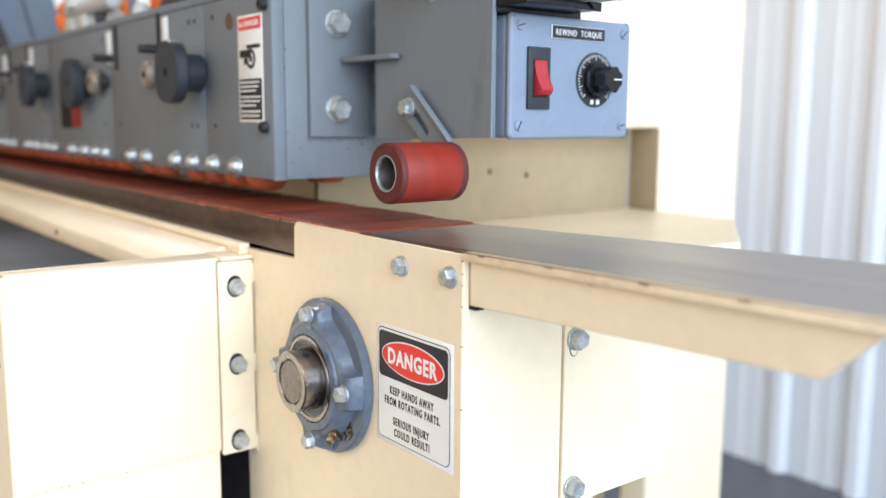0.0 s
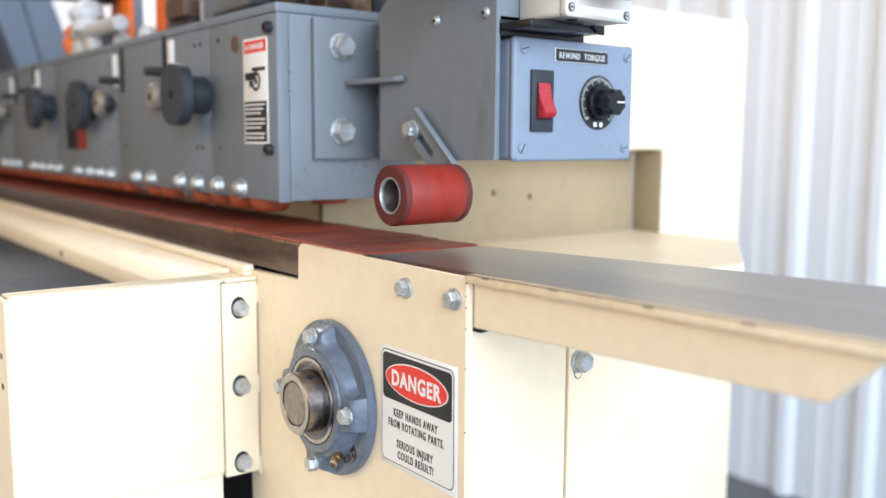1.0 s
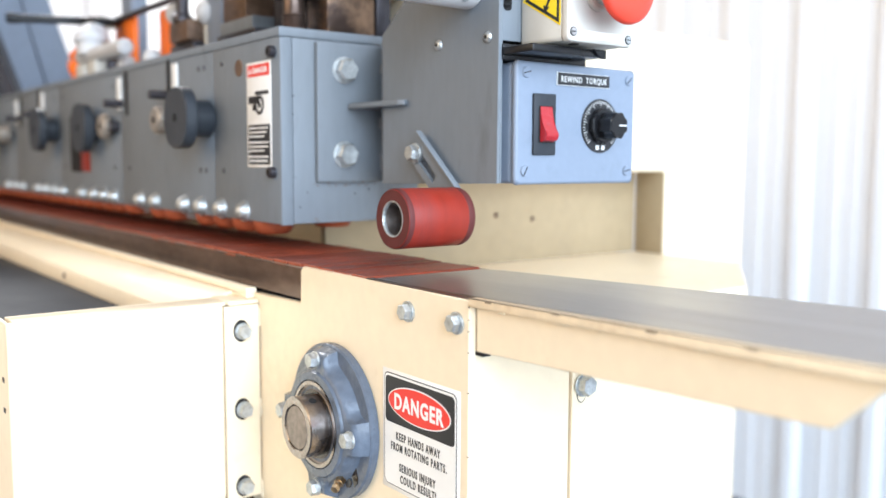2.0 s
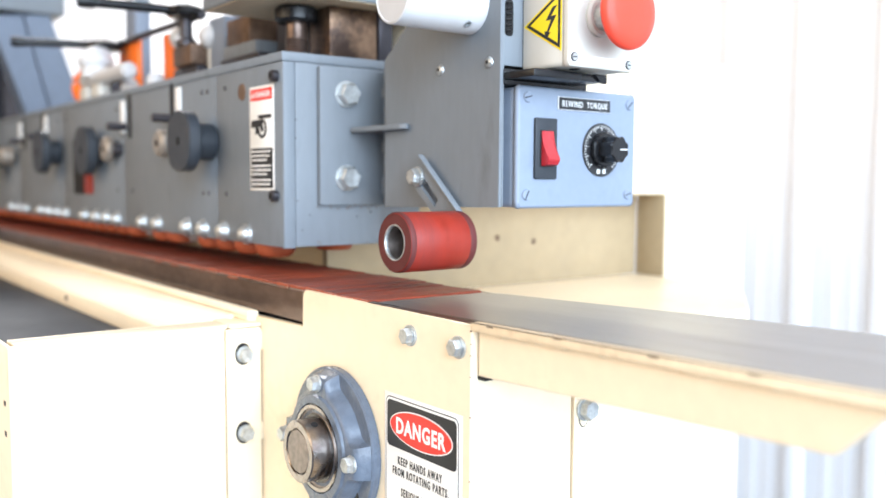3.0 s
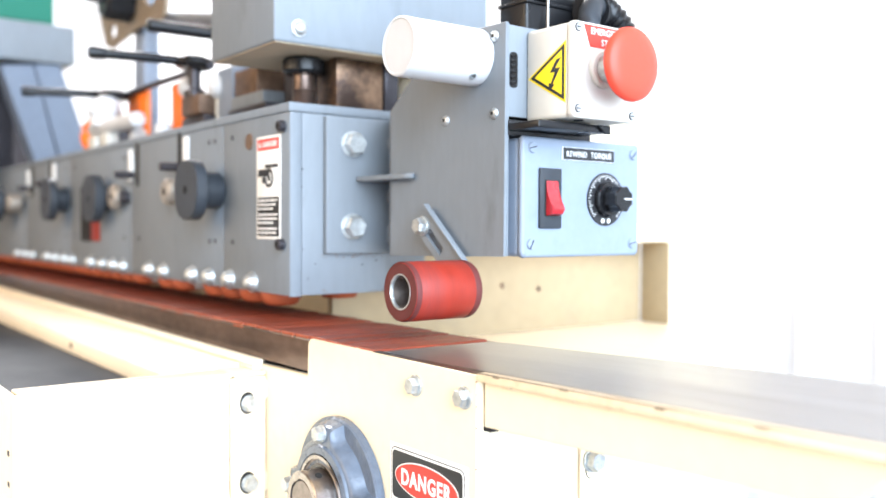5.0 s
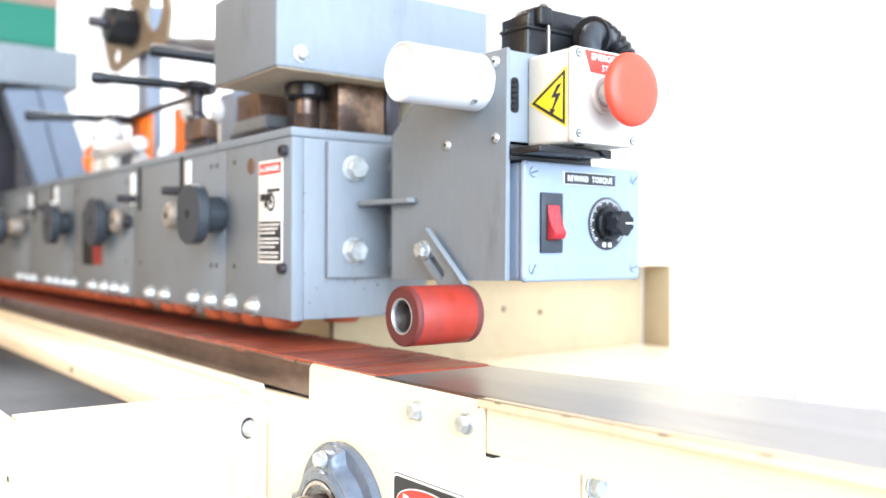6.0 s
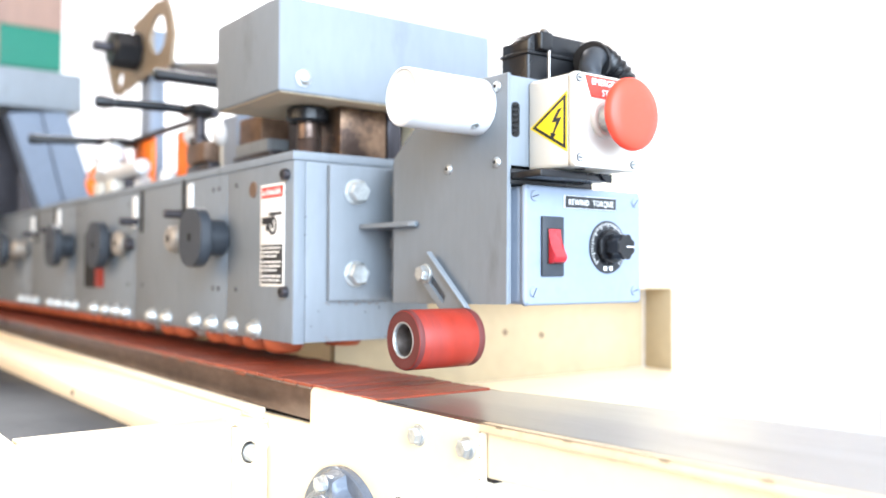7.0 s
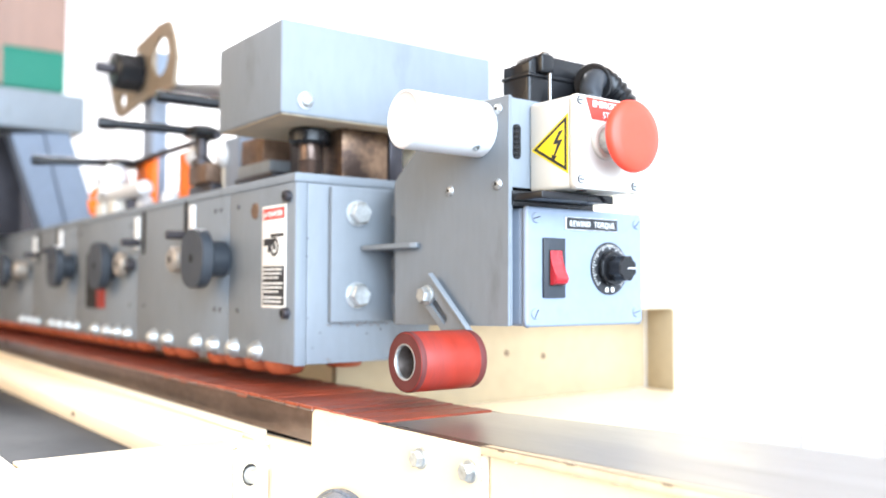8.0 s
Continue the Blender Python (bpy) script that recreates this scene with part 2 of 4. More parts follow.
def bolt_parts(parent, at, axis, across=0.0135, height=0.006, turn=0.0, ring=0.0088, material=None):
    at, way = Vector(at), Vector(axis).normalized()
    b = part("bolt", hex_head(at + way * 0.0015, axis, across, height, turn), material or ZINC, parent, "zinc-plated hexagon bolt head")
    part("washer", washer(at, axis, ring), material or ZINC, b)
    return b


def dome(at, axis, r, h, seg=20):
    return lathe([(r, 0)] + [(r * math.cos(radians(a)), h * math.sin(radians(a))) for a in (15, 35, 55, 75)] + [(0, h)], at, axis, seg)


def text_bm(words, size, at, right, up, depth=0.0004, align="CENTER", squeeze=1.0, bold=0.0, spacing=1.0):
    """Raised lettering in the built-in font, its lower line at the given place."""
    cu = bpy.data.curves.new("text", "FONT")
    cu.offset, cu.space_character = bold, spacing
    cu.body, cu.size, cu.extrude, cu.align_x, cu.resolution_u = words, size, depth / 2, align, 3
    ob = new("text", cu)
    me = bpy.data.meshes.new_from_object(ob.evaluated_get(bpy.context.evaluated_depsgraph_get()))
    bpy.data.objects.remove(ob)
    bpy.data.curves.remove(cu)
    bm = bmesh.new()
    bm.from_mesh(me)
    bpy.data.meshes.remove(me)
    right, up = Vector(right).normalized(), Vector(up).normalized()
    out = right.cross(up)
    m = Matrix((right * squeeze, up, out)).transposed().to_4x4()
    m.translation = Vector(at)
    bmesh.ops.transform(bm, matrix=m, verts=bm.verts)
    return bm


def sweep(points, r, seg=14, rib=0.0, pitch=0.004):
    """A round bar or hose along a smooth line through the points; rib: depth of its rings."""
    pts = [Vector(p) for p in points]
    fine = []
    for k in range(len(pts) - 1):
        a, b, c, d = pts[max(k - 1, 0)], pts[k], pts[k + 1], pts[min(k + 2, len(pts) - 1)]
        steps = max(3, int((c - b).length / (pitch / 2 if rib else 0.006)))
        for s in range(steps):
            t = s / steps
            fine.append(0.5 * ((2 * b) + (c - a) * t + (2 * a - 5 * b + 4 * c - d) * t * t + (3 * b - a - 3 * c + d) * t ** 3))
    fine.append(pts[-1])
    bm = bmesh.new()
    rings = []
    up = Vector((0.13, 0.21, 0.97)).normalized()
    for k, p in enumerate(fine):
        way = (fine[min(k + 1, len(fine) - 1)] - fine[max(k - 1, 0)]).normalized()
        u = way.cross(up).normalized()
        v = u.cross(way)
        rr = r - (rib if k % 2 else 0)
        rings.append([bm.verts.new(p + rr * (math.cos(2 * math.pi * j / seg) * u + math.sin(2 * math.pi * j / seg) * v)) for j in range(seg)])
    for a, b in zip(rings, rings[1:]):
        for j in range(seg):
            bm.faces.new((a[j], a[(j + 1) % seg], b[(j + 1) % seg], b[j]))
    bm.faces.new(rings[0])
    bm.faces.new(rings[-1])
    return bm


# ---- the workshop ----
def slab(name, x0, x1, y0, y1, z0, z1, m, label):
    return solo(name, box(x0, x1, y0, y1, z0, z1, 0), m, (x0, y0, z0), label, name.split("_")[0], kind="structure")


solo("floor", box(-8, 4.2, -3.6, 2.25, -0.2, 0, 0), CONCRETE, (0, 0, 0), "dark sealed concrete workshop floor", "floor", kind="structure")
slab("wall_west", -8.2, -8, -3.6, 2.25, 0, 4.4, WALL, "white painted far workshop wall")


def framed_wall(name, plane, a0, a1, z1, o0, o1, oz0, oz1, t0, t1, label):
    """A wall with one opening right through it."""
    bm = bmesh.new()
    for u0, u1, v0, v1 in ((a0, o0, 0, z1), (o1, a1, 0, z1), (o0, o1, oz1, z1), (o0, o1, 0, oz0)):
        if u1 - u0 > 1e-4 and v1 - v0 > 1e-4:
            merge(bm, prism([(u0, v0), (u1, v0), (u1, v1), (u0, v1)], plane, t0, t1, 0))
    return solo(name, bm, BOUNCE_LINING, (t0, 0, 0) if plane == "yz" else (0, t0, 0), label, "wall", kind="structure")


# unseen walls, added to close the room and shape its light
framed_wall("wall_east", "yz", -3.6, 2.25, 4.4, -2.6, 1.1, 0.0, 3.7, 3.05, 3.25, "unseen tan wall, coloured to warm the bounce, with a tall wide doorway")
framed_wall("wall_south", "xz", -8, 4.2, 4.4, -2.5, 1.3, 1.3, 3.3, -3.8, -3.6, "unseen tan wall, coloured to warm the bounce, with an added wide opening")


def ceiling():
    bm = bmesh.new()
    xs = (-8, -5.2, -4.0, 0.0, 1.2, 4.2)
    for k in range(5):
        if k % 2 == 0:
            merge(bm, box(xs[k], xs[k + 1], -3.6, 2.25, 4.4, 4.55, 0))
        else:
            merge(bm, box(xs[k], xs[k + 1], -3.6, -1.0, 4.4, 4.55, 0))
            merge(bm, box(xs[k], xs[k + 1], 2.1, 2.25, 4.4, 4.55, 0))
    return solo("ceiling", bm, BOUNCE_LINING, (0, 0, 4.4), "unseen tan ceiling, coloured to warm the bounce, with two added openings", "ceiling", kind="structure")


ceiling()


def corrugated_wall():
    """Ribbed metal siding: tall ribs a quarter metre apart, two low ones between."""
    bm = bmesh.new()
    y = 2.0
    line = [(-8.0, y)]
    x = -7.778
    while x < 4.0:
        line += [(x, y), (x + 0.050, y), (x + 0.058, y - 0.0035), (x + 0.070, y - 0.0035), (x + 0.078, y), (x + 0.106, y), (x + 0.114, y - 0.0035),
                 (x + 0.126, y - 0.0035), (x + 0.134, y), (x + 0.173, y), (x + 0.1915, y - 0.026), (x + 0.2200, y - 0.026)]
        x += 0.236
    line.append((4.2, y))
    low = [bm.verts.new((u, v, 0)) for u, v in line]
    high = [bm.verts.new((u, v, 4.4)) for u, v in line]
    for k in range(len(line) - 1):
        bm.faces.new((low[k], low[k + 1], high[k + 1], high[k]))
    back = [bm.verts.new(p) for p in ((-8, 2.25, 0), (4.2, 2.25, 0), (4.2, 2.25, 4.4), (-8, 2.25, 4.4))]
    bm.faces.new(back)
    bm.faces.new([*low, back[1], back[0]])
    bm.faces.new([*high, back[2], back[3]])
    bm.faces.new((low[0], high[0], back[3], back[0]))
    bm.faces.new((low[-1], high[-1], back[2], back[1]))
    ob = solo("wall_north", bm, WALL, (0, 2.0, 0), "white corrugated metal siding wall", "wall", kind="structure")
    for p in ob.data.polygons:
        p.use_smooth = False


corrugated_wall()


# ---- rear cabinet of the machine, with its long recess ----
def rear_cabinet():
    t = thing("machine_cabinet", (-0.6, 0.6, 0), "large cream enamelled machine cabinet with a wide opening", "machine")
    part("jamb", box(-0.394, -0.344, 0.6185, 0.800, 0.0, 1.2050, 0.006, 3), CREAM, t)
    # thin plate added to carry painted shade on the jamb's inner side
    part("jamb_lining", box(-0.3935, -0.3455, 0.6160, 0.6182, 0.9115, 1.0215, 0.0005), SHADED_CREAM, t)
    part("header", box(-0.394, -0.3445, 0.19, 0.6180, 1.0220, 1.2040, 0.004), CREAM, t)
    # darker cream here paints the shade under the header
    part("recess_back", box(-0.406, -0.3965, 0.1895, 0.6180, 0.9112, 1.0218, 0), SHADED_CREAM, t, "cream back of the recess, shade put into its colour")
    part("recess_back", box(-0.406, -0.3965, 0.1250, 0.1895, 0.9112, 0.9735, 0), SHADED_CREAM, t)
    part("front_shelf", prism([(-0.396, 0.125), (-0.095, 0.125), (-0.095, 0.4400), (-0.225, 0.6180), (-0.396, 0.6180)], "xy", 0.885, 0.9110, 0.002), CREAM, t)
    part("base", box(-1.2, -0.572, 0.19, 0.79, 0.0, 0.8955, 0.006), CREAM, t)
    part("rear_body", box(-2.6, -0.572, 0.30, 0.79, 0.896, 1.10, 0.006), CREAM, t)
    part("floor_leg", box(-0.47, -0.40, 0.72, 0.78, 0.0, 0.8845, 0.004), CREAM, t)
    for y, z in ((0.4242, 0.9635), (0.3632, 0.9697)):
        part("screw", dome((-0.3965, y, z), (1, 0, 0), 0.0038, 0.0016), RUST, t, "small rusty screw head")
    return t


rear_cabinet()


# ---- lower conveyor: frame, plates, table ----
def conveyor_frame():
    t = thing("conveyor_frame", (-0.15, 0.08, 0), "cream enamelled steel conveyor end frame", "machine frame")
    outline = [(-0.316, 0.45), (0, 0.45), (0, 0.9495), (-0.216, 0.9495), (-0.2195, 0.946), (-0.2205, 0.919), (-0.316, 0.917)]
    part("side_plate", prism(outline, "xz", 0.0, 0.006, 0.0007), CREAM, t)
    part("worn_edge", box(-0.121, -0.001, 0.0005, 0.0062, 0.9497, 0.9502, 0), BROWN_STEEL, t, "dark worn top edge")
    part("end_panel", prism([(0.0065, 0.50), (0.0915, 0.50), (0.0915, 0.944), (0.0065, 0.944)], "yz", -0.006, -0.0015, 0.0006), CREAM, t)
    part("end_panel", prism([(0.0925, 0.757), (0.206, 0.757), (0.206, 0.926), (0.0925, 0.926)], "yz", -0.004, 0.0005, 0.0006), CREAM, t)
    part("far_plate", box(-0.3, -0.007, 0.128, 0.134, 0.45, 0.9, 0.0006), CREAM, t)
    part("leg", box(-0.10, -0.045, 0.135, 0.150, 0.0, 0.905, 0.003), CREAM, t)
    # dark block on a leg, added to stand in for shade below the tray
    part("underframe", box(-2.5, -0.335, 0.012, 0.12, 0.30, 0.9150, 0.004), DARK_METAL, t, "dark block added to darken the opening under the tray")
    part("underframe_leg", box(-2.45, -2.40, 0.03, 0.10, 0.0, 0.2995, 0.003), DARK_METAL, t)
    part("leg", box(-0.30, -0.25, 0.01, 0.06, 0.0, 0.449, 0.003), CREAM, t)
    for z in (0.9445, 0.9365, 0.929, 0.9155, 0.8895, 0.848):
        part("paint_chip", box(-0.0008 - random.uniform(0, 0.0005), -0.0001, -0.0002, 0.0005, z, z + random.uniform(0.0005, 0.0011), 0), RUST, t, "brown chipped spot")
    for x in (-0.0657, -0.0122):
        bolt_parts(t, (x, -0.0002, 0.9333), (0, -1, 0), 0.0104, 0.0050, 12 if x < -0.05 else 3, 0.0073)
    for z in (0.8805, 0.7705):
        part("slot", prism(oval(0.1012, z - 0.0050, 0.0048, 0.0080), "yz", 0.0003, 0.0008, 0), DARK_METAL, t, "thin dark slot outline behind the bolt")
        part("slot_inside", prism(oval(0.1012, z - 0.0050, 0.0041, 0.0073), "yz", 0.0008, 0.0010, 0), CREAM, t)
        bolt_parts(t, (0.0011, 0.1022, z), (1, 0, 0), 0.0130, 0.006, 20, 0.0085)
    return t


conveyor_frame()


def outfeed_table():
    t = thing("outfeed_table", (0.1, 0.07, 0.94), "worn brushed steel outfeed slide plate with cream edges", "table")
    def rise(bm):
        for v in bm.verts:
            v.co.z += 0.016 * v.co.x
        return bm

    part("top_sheet", rise(prism([(-0.122, 0.0065), (0.30, 0.0065), (0.30, 0.1530), (0.104, 0.1405), (-0.007, 0.1262), (-0.100, 0.1160), (-0.120, 0.1090)], "xy", 0.9503, 0.9513, 0)), MILL, t)
    part("edge_strip", rise(box(0.0008, 0.30, -0.0015, 0.006, 0.9455, 0.9510, 0.0008)), CREAM_EDGE, t, "chipped cream edge with bare brown wear")
    part("angle_bar", rise(prism([(0.0022, 0.9452), (0.262, 0.9452), (0.236, 0.9205), (0.0022, 0.9165)], "xz", 0.0040, 0.012, 0.0008)), CREAM, t)
    for x, w in ((0.022, 0.008), (0.068, 0.014), (0.104, 0.005), (0.158, 0.016), (0.205, 0.006)):
        part("weld", rise(box(x, x + w, 0.0004, 0.0046, 0.9438, 0.9458, 0.0008)), CREAM_EDGE, t, "rough painted weld bead")
    for k in range(4):
        x = 0.02 + 0.058 * k + random.uniform(-0.008, 0.008)
        part("paint_chip", rise(box(x, x + random.uniform(0.003, 0.007), -0.0016, -0.0010, 0.9495 + random.uniform(-0.0003, 0.0004), 0.9505, 0)), BRONZE, t, "brown chipped spot")
    part("corner_gap", box(0.0004, 0.0075, 0.0050, 0.0115, 0.9140, 0.9163, 0), VOID, t, "dark gap at the corner")
    part("bare_edge", rise(box(0.0010, 0.2995, -0.0018, -0.0002, 0.9506, 0.9513, 0.0002)), BRONZE, t, "thin bare brown edge line")
    part("under_sheet", rise(box(0.002, 0.298, 0.0065, 0.12, 0.9455, 0.9500, 0.0004)), CREAM_EDGE, t)
    return t


outfeed_table()


# ---- lower chain of rubber pads on its bed ----
def pad_conveyor():
    t = thing("pad_conveyor", (-1.2, 0.06, 0.93), "long conveyor bed of worn red rubber pads between brown steel rails", "conveyor")
    part("side_rail", box(-2.9, -0.2215, 0.002, 0.012, 0.9215, 0.9470, 0.0008), BROWN_STEEL, t, "oily brown steel rail")
    part("side_rail", box(-2.9, -0.098, 0.113, 0.121, 0.9215, 0.9480, 0.0008), BROWN_STEEL, t, "oily brown steel rail")
    part("rail_lip", box(-2.9, -0.2220, 0.0014, 0.0034, 0.9473, 0.9484, 0.0004), STEEL, t, "worn bright edge of the rail")
    part("bed", box(-2.9, -0.123, 0.0125, 0.1125, 0.925, 0.9440, 0.0005), DARK_METAL, t)
    me = None
    x = -0.1235
    k = 0
    while x > -2.88:
        if me is None:
            first = part("pad", box(x - 0.0230, x, 0.0037, 0.1125, 0.9445, 0.9505, 0.0014, 1), PAD, t, "worn red rubber pad")
            me = first.data
            lip = part("worn_edge", box(x - 0.0224, x - 0.0006, 0.0026, 0.0040, 0.9456, 0.9508, 0.0005, 1), ORANGE, first, "clean orange worn edge").data
        else:
            ob = new("pad", me)
            ob.parent = t
            ob.location = (-0.0252 * k, random.uniform(-0.0008, 0.0008), random.uniform(-0.0006, 0.0004))
            if k < 60:
                new("worn_edge", lip).parent = ob
        x -= 0.0252
        k += 1
    return t


pad_conveyor()


# ---- side tray beside the conveyor ----
def side_tray():
    t = thing("side_tray", (-1.2, -0.1, 0.75), "cream enamelled sheet metal tray with a black mat floor", "tray")
    bm = box(-0.3005, -0.297, -0.2015, -0.0345, 0.7385, 0.9125, 0.0016, 3)
    part("front_panel", bm, CREAM, t)
    part("front_lip", box(-0.330, -0.3008, -0.2015, -0.030, 0.9085, 0.9122, 0.0014), CREAM, t)
    part("lip_return", box(-0.333, -0.3303, -0.2015, -0.030, 0.890, 0.9122, 0.0010), CREAM, t)
    part("corner_bend", rod((-0.302, -0.2022, 0.45), (-0.302, -0.2022, 0.9120), 0.0052, 20, 0.002), CREAM, t)
    part("outer_panel", box(-2.6, -0.3022, -0.2072, -0.2040, 0.45, 0.9120, 0.0010), CREAM, t)
    part("lower_panel", prism([(-0.2015, 0.45), (-0.0345, 0.45), (-0.0345, 0.7365), (-0.2015, 0.7365)], "yz", -0.305, -0.3015, 0.0010), CREAM, t)
    y = -0.2005
    while y < -0.038:
        w = random.uniform(0.006, 0.012)
        part("weld", box(-0.3035, -0.2972 + random.uniform(-0.0006, 0.0002), y, min(y + w, -0.0350), 0.7366, 0.7388, 0.0009), CREAM, t)
        y += w + 0.0004
    part("flange_plate", box(-0.3005, -0.2955, -0.0338, -0.0015, 0.7335, 0.9085, 0.0008), CREAM, t)
    for z in (0.9005, 0.818, 0.742):
        part("tab", box(-0.3000, -0.2960, -0.0012, 0.0002, z - 0.012, z + 0.004, 0.0003), CREAM, t)
    for z in (0.8855, 0.8150, 0.7445):
        part("slot", prism(oval(-0.0187, z + 0.0006, 0.0074, 0.0098), "yz", -0.2957, -0.2951, 0), VOID, t, "dark slotted hole behind the bolt")
        bolt_parts(t, (-0.2951, -0.0175, z), (1, 0, 0), 0.0118, 0.0056, 10, 0.0074)
    part("inner_rail", box(-2.6, -0.3335, -0.052, -0.0475, 0.880, 0.8985, 0.0008), CREAM, t)
    part("rail_ledge", prism([(-0.0475, 0.8955), (-0.0046, 0.9030), (-0.0046, 0.9160), (-0.0120, 0.9150), (-0.0475, 0.8985)], "yz", -2.6, -0.3368, 0.0015), CREAM, t)
    part("rail_top", box(-2.6, -0.306, -0.0085, 0.0017, 0.9163, 0.9220, 0.0010), CREAM, t)
    part("corner_plate", box(-0.3365, -0.2968, -0.0298, -0.0006, 0.9090, 0.9125, 0.0010), CREAM, t)
    part("corner_filler", box(-0.3360, -0.3062, -0.0084, -0.0004, 0.9127, 0.9162, 0.0004), CREAM, t)
    part("corner_wall", box(-0.3365, -0.3335, -0.0470, -0.0046, 0.880, 0.9088, 0.0008), CREAM, t)
    for z in (0.842, 0.866):
        part("print_mark", box(-0.318, -0.312, -0.2076, -0.2073, z - 0.002, z + 0.002, 0), DARK_METAL, t, "small dark print mark")
    part("mat", box(-2.6, -0.3340, -0.2035, -0.0485, 0.8690, 0.8796, 0.0005), BLACK_MAT, t, "matt black rubber mat")
    for x in (-0.741, -1.23):
        part("screw", dome((x, -0.0521, 0.8905), (0, -1, 0), 0.004, 0.002), RUST, t)
    part("leg", box(-2.4, -2.36, -0.15, -0.11, 0.0, 0.868, 0.002), CREAM, t)
    part("leg", box(-0.50, -0.46, -0.15, -0.11, 0.0, 0.868, 0.002), CREAM, t)
    return t


side_tray()
# ---- sealing head above the conveyor ----
HX, HY, HZ0, HZ1 = -0.316, 0.033, 0.9765, 1.157


def lobed_disc(at, axis, r, h, lobes, depth, bevel=0.0015, seg=72):
    """A hand wheel with a gently lobed rim."""
    bm = bmesh.new()
    m = Matrix.Translation(at) @ axes(axis)
    rings = []
    for s, z in ((1 - bevel / r, 0), (1, bevel), (1, h - bevel), (1 - bevel / r, h)):
        rings.append([bm.verts.new(m @ Vector((s * (r - depth * (0.5 + 0.5 * math.cos(lobes * a))) * math.cos(a), s * (r - depth * (0.5 + 0.5 * math.cos(lobes * a))) * math.sin(a), z)))
                      for a in (2 * math.pi * k / seg for k in range(seg))])
    for a, b in zip(rings, rings[1:]):
        for k in range(seg):
            bm.faces.new((a[k], a[(k + 1) % seg], b[(k + 1) % seg], b[k]))
    bm.faces.new(rings[0])
    bm.faces.new(rings[-1])
    return bm


def hand_knob(parent, x, z, hub=0.014, r=0.034, thick=0.013, stretch=1.0):
    """A dark knob on a hub that stands out of the front panel."""
    k = part("knob", lobed_disc((x, HY - hub, z), (0, -1, 0), r * stretch, thick, 4, 0.0022), DARK_KNOB, parent, "dark grey moulded hand knob")
    part("hub", rod((x, HY - 0.0003, z), (x, HY - hub - 0.0005, z), 0.0195, 32, 0.002), DARK_KNOB, k)
    part("bore", lathe([(0, 0), (0.0045, 0), (0.0045, 0.0006), (0, 0.0006)], (x, HY - hub - thick, z), (0, -1, 0), 20), VOID, k)
    return k


def tan_knob(parent, x, z, reach=0.022, r=0.0155):
    k = part("adjuster", rod((x, HY - 0.006, z), (x, HY - reach, z), r, 30, 0.003), TAN_METAL, parent, "dull tan metal adjuster knob")
    part("stem", rod((x, HY - 0.0003, z), (x, HY - 0.0065, z), 0.008, 18), DARK_METAL, k)
    part("bore", lathe([(0, 0), (0.004, 0), (0.004, 0.0006), (0, 0.0006)], (x, HY - reach, z), (0, -1, 0), 16), VOID, k)
    return k


def gauge(parent, x_slot, x_tab, x_pin, z):
    """A scale tab beside a slot, with the pin that runs in it."""
    part("slot", prism(rounded(x_slot - 0.005, x_slot + 0.005, z - 0.030, z + 0.027, 0.0045), "xz", HY - 0.0008, HY + 0.0004, 0), VOID, parent, "dark vertical slot")
    part("scale_tab", box(x_tab - 0.0075, x_tab + 0.0075, HY - 0.0025, HY - 0.0003, z - 0.022, z + 0.020, 0.0006), LABEL_WHITE, parent, "white scale tab")
    part("pin", rod((x_pin, HY - 0.0003, z - 0.014), (x_pin, HY - 0.024, z - 0.014), 0.0052, 18), DARK_METAL, parent, "dark steel pin")


